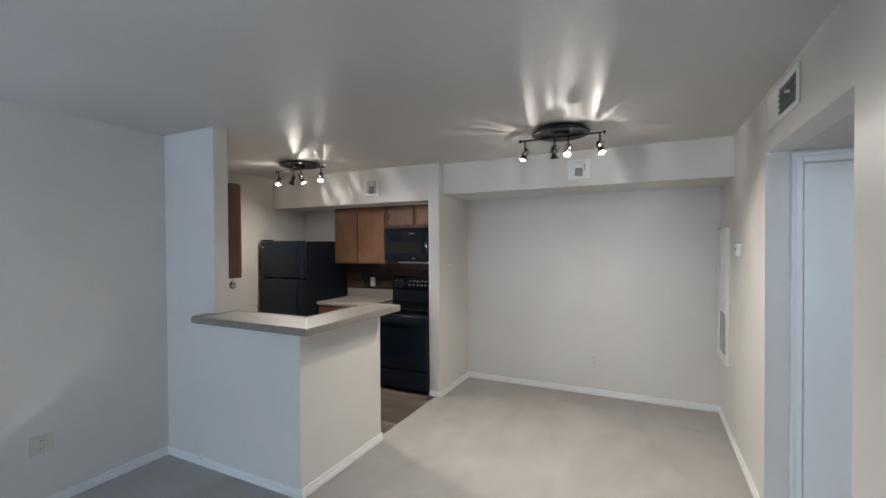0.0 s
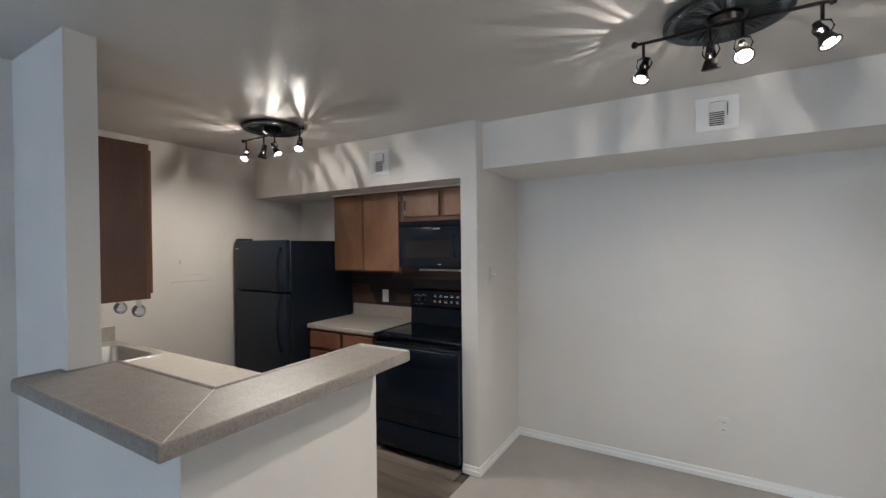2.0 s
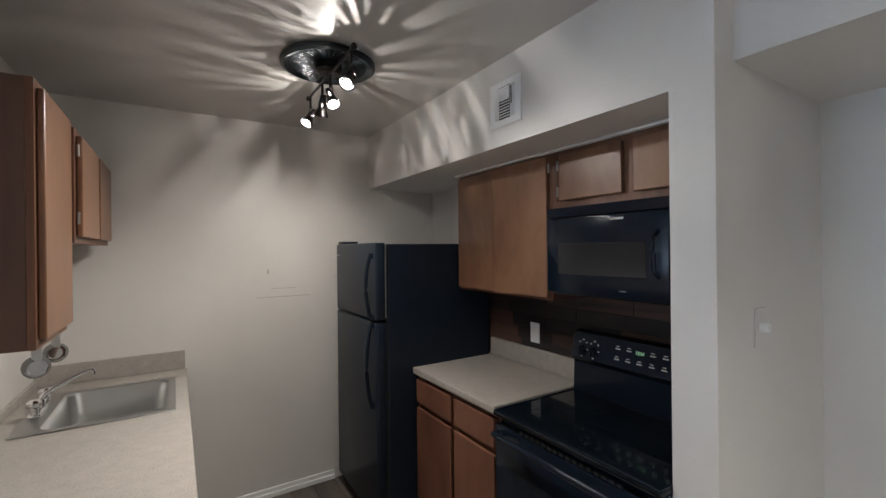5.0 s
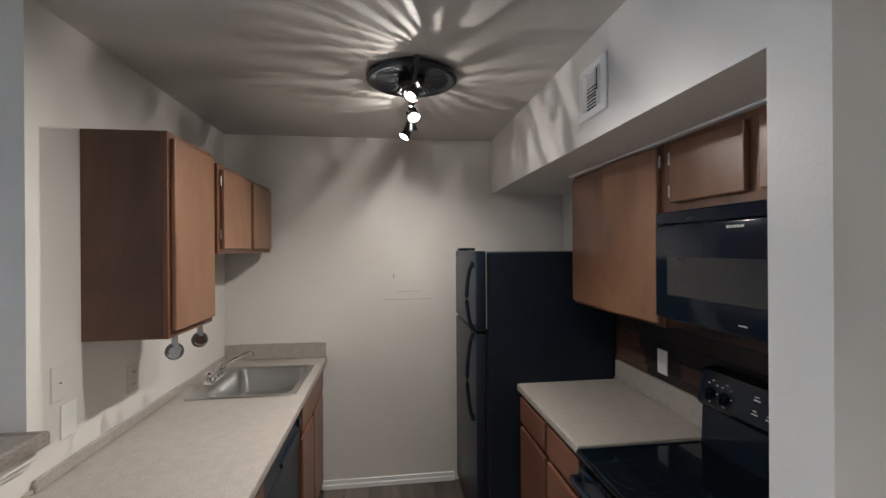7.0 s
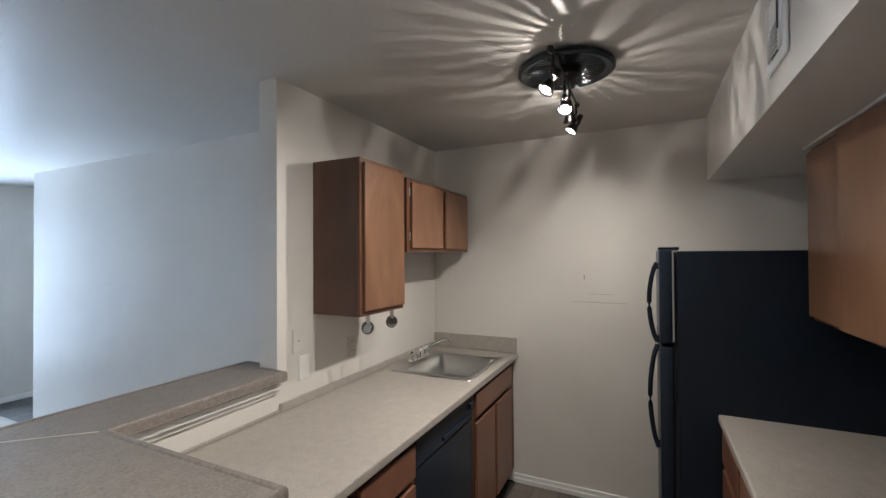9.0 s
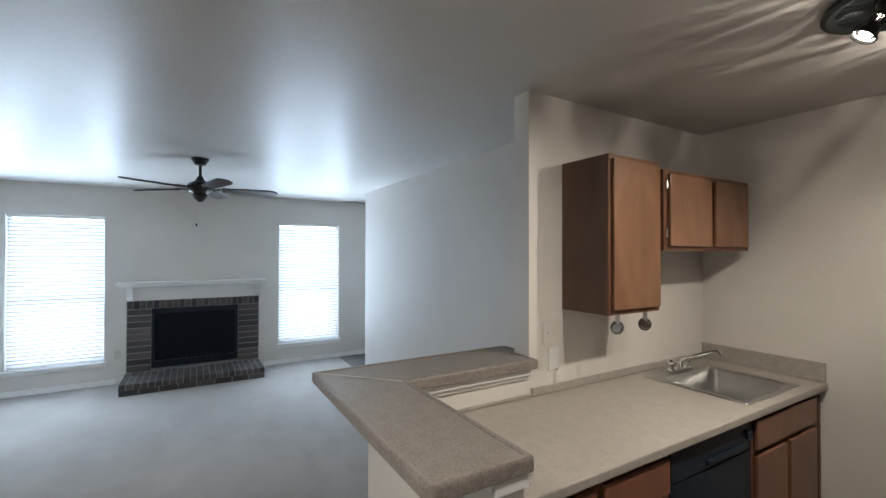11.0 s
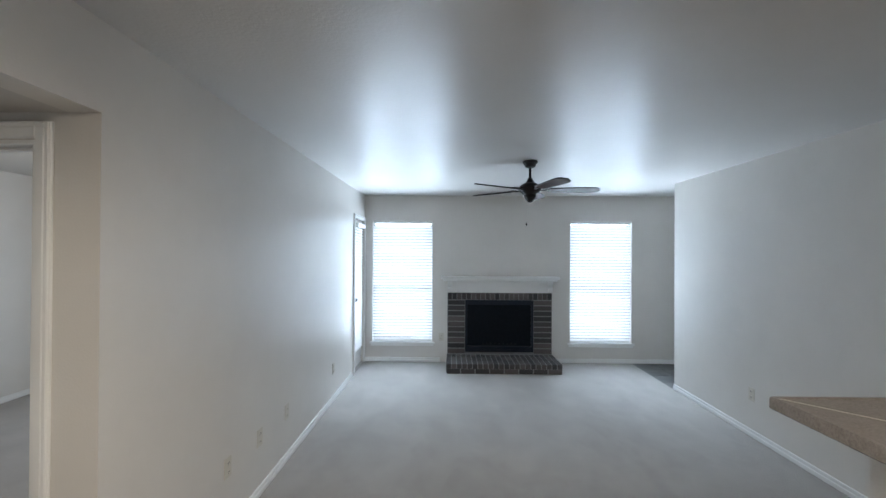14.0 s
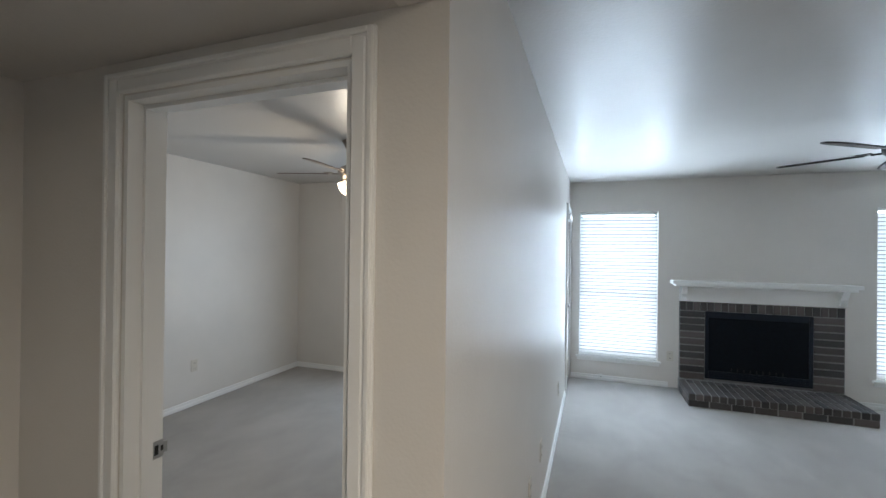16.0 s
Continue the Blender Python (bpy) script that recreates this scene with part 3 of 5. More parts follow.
for u in ((BX0, BX0 + w, FY - 0.015, FY + 0.006, BZ0, BZ1), (BX1 - w, BX1, FY - 0.015, FY + 0.006, BZ0, BZ1), (BX0 + w, BX1 - w, FY - 0.015, FY + 0.006, BZ1 - 0.07, BZ1), (BX0 + w, BX1 - w, FY - 0.015, FY + 0.006, BZ0, BZ0 + 0.09)):
    box(bm, *u, 0.003, 1)
for k in range(5):
    box(bm, BX0 + w, BX1 - w, FY - 0.004, FY + 0.009, BZ0 + 0.012 + 0.015 * k, BZ0 + 0.02 + 0.015 * k)
part("firebox_frame", bm, M_BLACKTEX, fire, "black metal firebox frame with louvres")
bm = bm_new()
xm = (BX0 + BX1) / 2
for k in range(9):
    xx = xm - 0.24 + 0.06 * k
    box(bm, xx - 0.006, xx + 0.006, YF + 0.013, FY - 0.003, BZ0 + 0.10, BZ0 + 0.13)
part("log_grate", bm, M_GASKET, fire, kind="stuff")
bm = bm_new()
box(bm, BX0 + w, BX1 - w, FY - 0.012, FY - 0.009, BZ0 + 0.09, BZ1 - 0.07)
part("mesh_screen", bm, M_FIREBOX, fire, "dark fire screen")
bm = bm_new()
box(bm, FX0 + 0.0, FX1 - 0.0, YF, FY + 0.012, FT, 1.22, 0.003, 1)
part("mantel_fascia", bm, M_TRIM, fire, "white painted mantel board")
bm = bm_new()
box(bm, -1.305, 0.405, YF, -0.54, 1.236, 1.276, 0.005)
box(bm, -1.275, 0.375, YF, -0.57, 1.208, 1.236, 0.008, 3)
part("mantel_shelf", bm, M_TRIM, fire, "white painted mantel shelf")
for xx in (FX0 + 0.035, FX1 - 0.035):
    bm = bm_new()
    prof = [(FY + 0.012, 1.045), (FY + 0.05, 1.05), (FY + 0.062, 1.09), (FY + 0.055, 1.12), (FY + 0.085, 1.16), (FY + 0.105, 1.208), (FY + 0.012, 1.208)]
    v0 = [bm.verts.new((xx - 0.03, y, z)) for y, z in prof]
    v1 = [bm.verts.new((xx + 0.03, y, z)) for y, z in prof]
    bm.faces.new(v0)
    bm.faces.new(list(reversed(v1)))
    for i in range(len(prof)):
        j = (i + 1) % len(prof)
        bm.faces.new((v0[i], v0[j], v1[j], v1[i]))
    part("mantel_bracket", bm, M_TRIM, fire, "white carved mantel bracket")


# ---- cabinets ----
def door_leaf(parent, name, x0, x1, y, z0, z1, face, material, thick=0.018, axis="y"):
    """A slab door whose back lies at y, facing face (+1 or -1 along y)."""
    bm = bm_new()
    box(bm, x0, x1, min(y, y + face * thick), max(y, y + face * thick), z0, z1, 0.004)
    return part(name, bm, material, parent)


def hinges(parent, x, y, zs):
    for z in zs:
        bm = bm_new()
        cyl(bm, (x, y, z - 0.022), (x, y, z + 0.022), 0.0045, seg=8)
        part("hinge", bm, M_STEEL, parent, "small worn steel hinge")


def cabinet(name, label, category, group, x0, x1, yb, yf, z0, z1, face, doors, doormat, drawers=(), kick=0.0, top=0.0):
    """A cabinet unit from its back yb to its front yf, with slab doors and drawer fronts."""
    t = thing(name, ((x0 + x1) / 2, (yb + yf) / 2, z0), label, category, group)
    bm = bm_new()
    lo, hi = min(yb, yf), max(yb, yf)
    fz = 0.018
    bl, bh = (lo, hi - fz) if face > 0 else (lo + fz, hi)
    box(bm, x0, x1, bl, bh, z0 + kick, z1 - top, 0.002, 1)
    if top:
        box(bm, x0, x0 + 0.016, bl, bh, z1 - top, z1)
        box(bm, x1 - 0.016, x1, bl, bh, z1 - top, z1)
    if kick:
        box(bm, x0 + 0.01, x1 - 0.01, bl + (0 if face > 0 else 0.06), bh - (0.06 if face > 0 else 0), z0, z0 + kick)
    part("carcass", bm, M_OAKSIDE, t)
    bm = bm_new()
    fl, fh = (hi - fz, hi) if face > 0 else (lo, lo + fz)
    s = 0.03
    box(bm, x0, x0 + s, fl, fh, z0 + kick, z1)
    box(bm, x1 - s, x1, fl, fh, z0 + kick, z1)
    box(bm, x0 + s, x1 - s, fl, fh, z1 - s, z1)
    box(bm, x0 + s, x1 - s, fl, fh, z0 + kick, z0 + kick + s)
    box(bm, x0 + s, x1 - s, fl + (0.004 if face < 0 else 0), fh - (0.004 if face > 0 else 0), z0 + kick + s, z1 - s)
    part("face_frame", bm, M_OAKFRAME, t)
    for a, b, c, d in doors:
        door_leaf(t, "door", a, b, yf + face * 0.002, c, d, face, doormat)
    for a, b, c, d in drawers:
        door_leaf(t, "drawer_front", a, b, yf + face * 0.002, c, d, face, doormat)
    return t


u = cabinet("wall_cabinet", "brown wooden wall cabinet with one tall slab door", "cabinet", "wall cabinets", -2.475, -2.08, YK, 4.587, 1.35, 2.118, 1,
            [(-2.46, -2.097, 1.375, 2.095)], M_OAK)
u = cabinet("wall_cabinet", "short brown wooden wall cabinet with two slab doors over the sink", "cabinet", "wall cabinets", -3.36, -2.478, YK, 4.61, 1.66, 2.08, 1,
            [(-2.91, -2.51, 1.683, 2.057), (-3.325, -2.955, 1.683, 2.057)], M_OAK)
hinges(u, -2.495, 4.62, (1.75, 2.0))
u = cabinet("wall_cabinet", "wooden wall cabinet with two tall slab doors, one slightly ajar", "cabinet", "wall cabinets", -2.655, -1.883, YKB, 6.43, 1.37, 2.076, -1,
            [(-2.645, -2.298, 1.386, 2.05)], M_OAK)
bm = bm_new()
box(bm, -2.274, -1.90, 6.408, 6.426, 1.386, 2.056, 0.004)
bmesh.ops.rotate(bm, verts=bm.verts, cent=(-1.90, 6.426, 0), matrix=Matrix.Rotation(radians(3.0), 3, "Z"))
part("door", bm, M_OAK, u, "slab door standing slightly ajar")
hinges(u, -1.892, 6.418, (1.5, 2.0))
u = cabinet("wall_cabinet", "short wooden wall cabinet with two small doors over the microwave", "cabinet", "wall cabinets", -1.88, -1.157, YKB, 6.43, 1.806, 2.076, -1,
            [(-1.825, -1.50, 1.838, 2.045), (-1.45, -1.165, 1.838, 2.045)], M_OAK)
hinges(u, -1.836, 6.418, (1.88, 2.0))

cabinet("base_cabinet", "reddish-brown base cabinet with two drawers over two doors", "cabinet", "base cabinets", -2.66, -1.92, YKB, 6.125, 0, 0.888, -1,
        [(-2.65, -2.29, 0.12, 0.70), (-2.26, -1.935, 0.12, 0.70)], M_OAKLOW, [(-2.65, -2.29, 0.73, 0.865), (-2.26, -1.935, 0.73, 0.865)], 0.1)
cabinet("base_cabinet", "reddish-brown sink cabinet with a false drawer front and two doors", "cabinet", "base cabinets", XKW + 0.006, -2.636, YK, 4.932, 0, 0.888, 1,
        [(-3.33, -3.01, 0.12, 0.70), (-2.97, -2.655, 0.12, 0.70)], M_OAKLOW, [(-3.33, -2.655, 0.73, 0.865)], 0.1, 0.15)
cabinet("base_cabinet", "reddish-brown base cabinet beside the dishwasher with drawer and door", "cabinet", "base cabinets", -1.985, -1.153, YK, 4.932, 0, 0.888, 1,
        [(-1.965, -1.59, 0.12, 0.70), (-1.55, -1.17, 0.12, 0.70)], M_OAKLOW, [(-1.965, -1.59, 0.73, 0.865), (-1.55, -1.17, 0.73, 0.865)], 0.1)

t = thing("cabinet_strip", (-1.9, 6.41, 2.06), "thin pale filler strip between wall cabinets and soffit", "trim")
bm = bm_new()
box(bm, -2.66, -1.157, 6.402, 6.428, 2.067, 2.0775, 0.002, 1)
part("strip", bm, M_WALL, t)

# worktops
SX0, SX1, SY0, SY1 = -3.24, -2.655, 4.375, 4.915   # sink rim
top = thing("countertop", (-2.2, 4.6, 0.89), "mottled beige laminate countertop with low backsplash round the sink", "countertop")
bm = bm_new()
CF = 4.968
box(bm, XKW + 0.003, SX0 + 0.02, YK + 0.002, CF, 0.89, 0.928, 0.006)
box(bm, SX1 - 0.02, -1.153, YK + 0.002, CF, 0.89, 0.928, 0.006)
box(bm, SX0 + 0.014, SX1 - 0.014, YK + 0.002, SY0 + 0.02, 0.8905, 0.9277)
box(bm, SX0 + 0.014, SX1 - 0.014, SY1 - 0.02, CF - 0.001, 0.8905, 0.9277, 0.005)
part("worktop", bm, M_LAM, top)
bm = bm_new()
box(bm, XKW + 0.003, XKW + 0.022, YK + 0.002, 4.96, 0.929, 1.035, 0.004)
part("side_splash", bm, M_LAM, top)
bm = bm_new()
box(bm, XKW + 0.0225, -1.86, YK + 0.002, YK + 0.016, 0.929, 0.970, 0.004)
box(bm, -1.86, -1.165, YK + 0.002, YK + 0.010, 0.929, 0.944, 0.003)
part("back_splash", bm, M_LAM, top)

top = thing("countertop", (-2.28, 6.4, 0.89), "beige laminate countertop with backsplash between refrigerator and range", "countertop")
bm = bm_new()
box(bm, -2.675, -1.918, 6.095, YKB - 0.001, 0.89, 0.928, 0.007)
part("worktop", bm, M_LAM, top)
bm = bm_new()
box(bm, -2.66, -1.94, YKB - 0.032, YKB - 0.0125, 0.929, 1.04, 0.004)
part("back_splash", bm, M_LAM, top)


def rounded(pts, r, n=6, only=None):
    out = []
    for i, p in enumerate(pts):
        p, a, b = Vector(p), Vector(pts[i - 1]), Vector(pts[(i + 1) % len(pts)])
        if only is not None and i not in only:
            out.append(tuple(p))
            continue
        u, v = (a - p).normalized(), (b - p).normalized()
        s, e = p + u * r, p + v * r
        for k in range(n + 1):
            t = k / n
            out.append(tuple(s * (1 - t) ** 2 + p * 2 * t * (1 - t) + e * t * t))
    return out


def inset(outline, d):
    """The outline, run against or with the clock, drawn in by d."""
    area = sum(a[0] * b[1] - b[0] * a[1] for a, b in zip(outline, outline[1:] + outline[:1]))
    sg = 1 if area > 0 else -1
    out = []
    for i, p in enumerate(outline):
        a, b = Vector(outline[i - 1]), Vector(outline[(i + 1) % len(outline)])
        p = Vector(p)
        u, v = (p - a).normalized(), (b - p).normalized()
        n1, n2 = Vector((-u.y, u.x)) * sg, Vector((-v.y, v.x)) * sg
        m = (n1 + n2).normalized()
        out.append(tuple(p + m * d / max(0.3, m.dot(n1))))
    return out


def slab_loft(bm, outline, profile):
    """A slab whose rim follows profile: (drawn in, height)."""
    rings = [[bm.verts.new((x, y, z)) for x, y in inset(outline, d)] for d, z in profile]
    n = len(outline)
    for a, b in zip(rings, rings[1:]):
        for i in range(n):
            j = (i + 1) % n
            bm.faces.new((a[i], a[j], b[j], b[i]))
    bm.faces.new(list(reversed(rings[0])))
    bm.faces.new(rings[-1])
    return bm


bar = thing("bar_top", (-1.0, 4.4, 1.08), "L-shaped mottled beige laminate bar top on the half wall", "countertop")
bm = bm_new()
outline = rounded([(-1.908, 4.032), (-0.845, 4.032), (-0.845, 5.085), (-1.15, 5.085), (-1.15, 4.36), (-1.847, 4.36), (-1.847, YB), (-1.908, YB)], 0.03, 5, {0, 2})
slab_loft(bm, outline, [(0.006, 1.083), (0.0, 1.088), (0.0, 1.116), (0.001, 1.124), (0.004, 1.1288), (0.009, 1.1305), (0.014, 1.1292), (0.020, 1.1245)])
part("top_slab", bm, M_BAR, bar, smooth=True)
bm = bm_new()
a_, b_ = Vector((-1.147, 4.357)), Vector((-0.862, 4.049))
w_ = (b_ - a_).normalized().orthogonal() * 0.0011
prism(bm, [tuple(a_ + w_), tuple(a_ - w_), tuple(b_ - w_), tuple(b_ + w_)], 1.1248, 1.1272)
part("mitre_seam", bm, M_IVORY, bar, "pale caulked mitre seam")
bm = bm_new()
box(bm, -1.845, -1.162, YK + 0.001, YK + 0.034, 1.046, 1.086, 0.005, 3)
box(bm, -1.845, -1.15, YK + 0.001, YK + 0.014, 1.022, 1.042, 0.003, 2)
box(bm, -1.162, -1.131, YK + 0.001, 5.068, 1.046, 1.086, 0.005, 3)
box(bm, -1.044, -1.026, YB, 5.068, 1.056, 1.086, 0.004)
box(bm, -1.14, -1.03, 5.071, 5.079, 1.046, 1.086, 0.003)
part("under_trim", bm, M_TRIM, bar, "white moulding under the bar top")


# ---- appliances ----
fr = thing("refrigerator", (-3.01, 6.25, 0), "black top-freezer refrigerator with two curved handles", "refrigerator")
FRX0, FRX1, FRY = -3.355, -2.668, 5.866
bm = bm_new()
box(bm, FRX0 + 0.004, FRX1 - 0.004, FRY + 0.075, 6.672, 0.03, 1.655, 0.008)
for xx in (FRX0 + 0.06, FRX1 - 0.06):
    for yy in (FRY + 0.12, 6.55):
        cyl(bm, (xx, yy, 0.0), (xx, yy, 0.035), 0.02, seg=12)
part("body", bm, M_BLACKTEX, fr)
bm = bm_new()
box(bm, FRX0 + 0.012, FRX1 - 0.012, FRY + 0.062, FRY + 0.0745, 0.08, 1.65)
part("gasket", bm, M_GASKET, fr)
for nm, a, b in (("freezer_door", 1.222, 1.662), ("fridge_door", 0.085, 1.208)):
    bm = bm_new()
    box(bm, FRX0, FRX1, FRY, FRY + 0.061, a, b, 0.012, 3)
    part(nm, bm, M_BLACKTEX, fr, smooth=True)
bm = bm_new()
box(bm, FRX0 + 0.02, FRX1 - 0.02, FRY + 0.03, FRY + 0.0745, 0.02, 0.08)
part("kick_grille", bm, M_GASKET, fr)
for nm, a, b in (("handle", 1.222, 1.60), ("handle", 0.72, 1.208)):
    bm = bm_new()
    pts = []
    for k in range(13):
        s = k / 12
        bow = math.sin(math.pi * s) ** 0.7
        pts.append((FRX1 - 0.05, FRY - 0.008 - 0.034 * bow, a + (b - a) * s))
    tube(bm, pts, 0.011, 10)
    box(bm, FRX1 - 0.062, FRX1 - 0.038, FRY - 0.018, FRY + 0.002, a, a + 0.03, 0.004)
    box(bm, FRX1 - 0.062, FRX1 - 0.038, FRY - 0.018, FRY + 0.002, b - 0.03, b, 0.004)
    part(nm, bm, M_BLACK, fr, smooth=True)
bm = bm_new()
box(bm, FRX0 + 0.01, FRX0 + 0.1, FRY + 0.01, FRY + 0.12, 1.6625, 1.68, 0.004)
part("hinge_cover", bm, M_BLACK, fr)
bm = bm_new()
box(bm, FRX0 + 0.02, FRX0 + 0.065, FRY - 0.002, FRY + 0.001, 1.585, 1.593)
part("badge", bm, M_LEGEND, fr)
# Steel strip added to draw the glint on the freezer door's edge.
bm = bm_new()
box(bm, FRX1 - 0.004, FRX1 + 0.0005, FRY + 0.055, FRY + 0.062, 1.235, 1.655)
part("edge_glint", bm, M_STEEL, fr, "thin steel strip drawn for the reflection along the door edge")

rg = thing("range", (-1.52, 6.4, 0), "black freestanding electric range with glass cooktop and back panel", "range")
RX0, RX1 = -1.912, -1.16
bm = bm_new()
box(bm, RX0, RX1, 6.13, 6.68, 0.05, 0.895, 0.003, 1)
box(bm, RX0 + 0.03, RX1 - 0.03, 6.17, 6.66, 0.0, 0.05)
part("body", bm, M_BLACK, rg)
bm = bm_new()
box(bm, RX0 - 0.004, RX1 + 0.002, 6.085, 6.60, 0.897, 0.917, 0.006)
part("cooktop", bm, M_BLACKGL, rg, "black glass cooktop")
bm = bm_new()
for u in ((RX0, RX1, 6.09, 6.098), (RX0, RX1, 6.588, 6.596)):
    box(bm, *u, 0.9172, 0.921, 0.001, 1)
box(bm, RX0, RX0 + 0.008, 6.098, 6.588, 0.9172, 0.921, 0.001, 1)
box(bm, RX1 - 0.008, RX1, 6.098, 6.588, 0.9172, 0.921, 0.001, 1)
part("cooktop_rim", bm, M_BLACK, rg)
for cx, cy, r in ((-1.715, 6.22, 0.105), (-1.35, 6.22, 0.09), (-1.715, 6.46, 0.08), (-1.35, 6.46, 0.105)):
    bm = bm_new()
    for rr in (r, r * 0.55):
        lathe(bm, [(rr, 0.9172), (rr, 0.9178), (rr + 0.002, 0.9178), (rr + 0.002, 0.9172)], cx, cy, 40)
    part("burner_ring", bm, M_RING, rg, "printed burner ring")
bm = bm_new()
box(bm, RX0 + 0.004, RX1 - 0.004, 6.092, 6.129, 0.255, 0.86, 0.006)
od = part("oven_door", bm, M_BLACK, rg, smooth=True)
bm = bm_new()
box(bm, RX0 + 0.12, RX1 - 0.12, 6.089, 6.0925, 0.38, 0.70, 0.001, 1)
part("oven_window", bm, M_BLACK, od)
bm = bm_new()
tube(bm, [(RX0 + 0.03, 6.085, 0.83), (RX0 + 0.04, 6.055, 0.835), (RX0 + 0.09, 6.045, 0.838), (RX1 - 0.09, 6.045, 0.838), (RX1 - 0.04, 6.055, 0.835), (RX1 - 0.03, 6.085, 0.83)], 0.013, 12)
part("oven_handle", bm, M_BLACK, od, smooth=True)
bm = bm_new()
for k in range(16):
    xx = RX0 + 0.16 + 0.03 * k
    box(bm, xx, xx + 0.018, 6.088, 6.0915, 0.868, 0.88)
part("vent_slots", bm, M_RING, rg)
bm = bm_new()
cyl(bm, (-1.52, 6.0915, 0.30), (-1.52, 6.088, 0.30), 0.012, seg=18)
part("badge", bm, M_DGREY, od)
bm = bm_new()
box(bm, RX0 + 0.004, RX1 - 0.004, 6.092, 6.129, 0.06, 0.245, 0.006)
part("storage_drawer", bm, M_BLACK, rg, smooth=True)
bm = bm_new()
prof = [(6.60, 0.90), (6.607, 1.06), (6.595, 1.07), (6.585, 1.085), (6.615, 1.205), (6.66, 1.213), (6.69, 1.205), (6.69, 0.90)]
v0 = [bm.verts.new((RX0, y, z)) for y, z in prof]
v1 = [bm.verts.new((RX1, y, z)) for y, z in prof]
bm.faces.new(v0)
bm.faces.new(list(reversed(v1)))
for i in range(len(prof)):
    j = (i + 1) % len(prof)
    bm.faces.new((v0[i], v0[j], v1[j], v1[i]))
bp = part("back_panel", bm, M_BLACK, rg)
for xx in (-1.85, -1.785):
    bm = bm_new()
    cyl(bm, (xx, 6.597, 1.13), (xx, 6.572, 1.124), 0.021, 0.018, 24)
    box(bm, xx - 0.004, xx + 0.004, 6.564, 6.573, 1.106, 1.142, 0.001, 1)
    part("knob", bm, M_BLACK, bp, "black control knob")
bm = bm_new()
for xx in (-1.85, -1.785):
    box(bm, xx - 0.004, xx + 0.004, 6.602, 6.607, 1.172, 1.176)
    for dx, dz in ((-0.026, 0.0), (0.026, 0.0), (-0.02, 0.03), (0.02, 0.03), (0.0, 0.042), (0.0, -0.034)):
        yy = 6.585 + (1.13 + dz - 1.085) * 0.25
        box(bm, xx + dx - 0.004, xx + dx + 0.004, yy - 0.003, yy + 0.002, 1.13 + dz - 0.002, 1.13 + dz + 0.002)
for k in range(5):
    for j in range(2):
        xx, z_ = -1.66 + 0.055 * k, 1.118 + 0.045 * j
        yy = 6.585 + (z_ - 1.085) * 0.25
        if k == 2 and j == 1:
            continue
        box(bm, xx - 0.012, xx + 0.012, yy - 0.003, yy + 0.002, z_ - 0.002, z_ + 0.002)
        box(bm, xx - 0.007, xx + 0.007, yy - 0.003, yy + 0.002, z_ + 0.010, z_ + 0.0125)
part("legend", bm, M_LEGEND, bp, "small white printed marks", kind="stuff")


def text_mesh(body, size, at, rot, material, parent, label):
    c = bpy.data.curves.new("text", "FONT")
    c.body, c.size, c.align_x, c.align_y, c.extrude = body, size, "CENTER", "CENTER", 0.0004
    tmp = new("text_tmp", c)
    me = bpy.data.meshes.new_from_object(tmp.evaluated_get(bpy.context.evaluated_depsgraph_get()))
    bpy.data.objects.remove(tmp)
    me.materials.clear()
    me.materials.append(material)
    ob = new("display_text", me)
    ob.parent = parent
    ob.rotation_euler = rot
    ob.location = Vector(at) - base_of(parent)
    return tagged(ob, label)


text_mesh("12:31", 0.019, (-1.55, 6.598, 1.163), (radians(76), 0, 0), M_CLOCK, bp, "green clock digits")

mw = thing("microwave", (-1.5, 6.55, 1.415), "black over-the-range microwave with grey window", "microwave")
MX0, MX1, MY = -1.881, -1.16, 6.39
bm = bm_new()
box(bm, MX0, MX1, MY + 0.03, YKB - 0.002, 1.41, 1.803, 0.003, 1)
part("body", bm, M_BLACK, mw)
bm = bm_new()
box(bm, MX0, MX1 - 0.14, MY, MY + 0.029, 1.42, 1.755, 0.006)
md = part("door", bm, M_BLACK, mw, smooth=True)
bm = bm_new()
box(bm, -1.81, -1.385, MY - 0.002, MY + 0.001, 1.505, 1.642, 0.001, 1)
part("door_window", bm, M_DGREY, md, "grey window in the microwave door")
bm = bm_new()
tube(bm, [(-1.34, MY + 0.002, 1.68), (-1.34, MY - 0.026, 1.66), (-1.34, MY - 0.03, 1.6), (-1.34, MY - 0.026, 1.53), (-1.34, MY + 0.002, 1.51)], 0.008, 10)
part("handle", bm, M_BLACK, md, smooth=True)
bm = bm_new()
box(bm, MX1 - 0.137, MX1, MY + 0.001, MY + 0.029, 1.42, 1.755, 0.005)
part("control_panel", bm, M_BLACKGL, mw)
bm = bm_new()
box(bm, MX0, MX1, MY + 0.002, MY + 0.029, 1.759, 1.803, 0.004)
part("vent_grille", bm, M_BLACK, mw)
bm = bm_new()
for a, b in ((-1.542, -1.53), (-1.527, -1.52), (-1.517, -1.505), (-1.502, -1.492), (-1.489, -1.48)):
    box(bm, a, b, MY - 0.001, MY + 0.001, 1.732, 1.74)
part("badge", bm, M_LEGEND, mw)
bm = bm_new()
box(bm, -1.50, -1.47, MY - 0.0015, MY + 0.001, 1.447, 1.451)
part("light_bar", bm, M_LEGEND, mw)

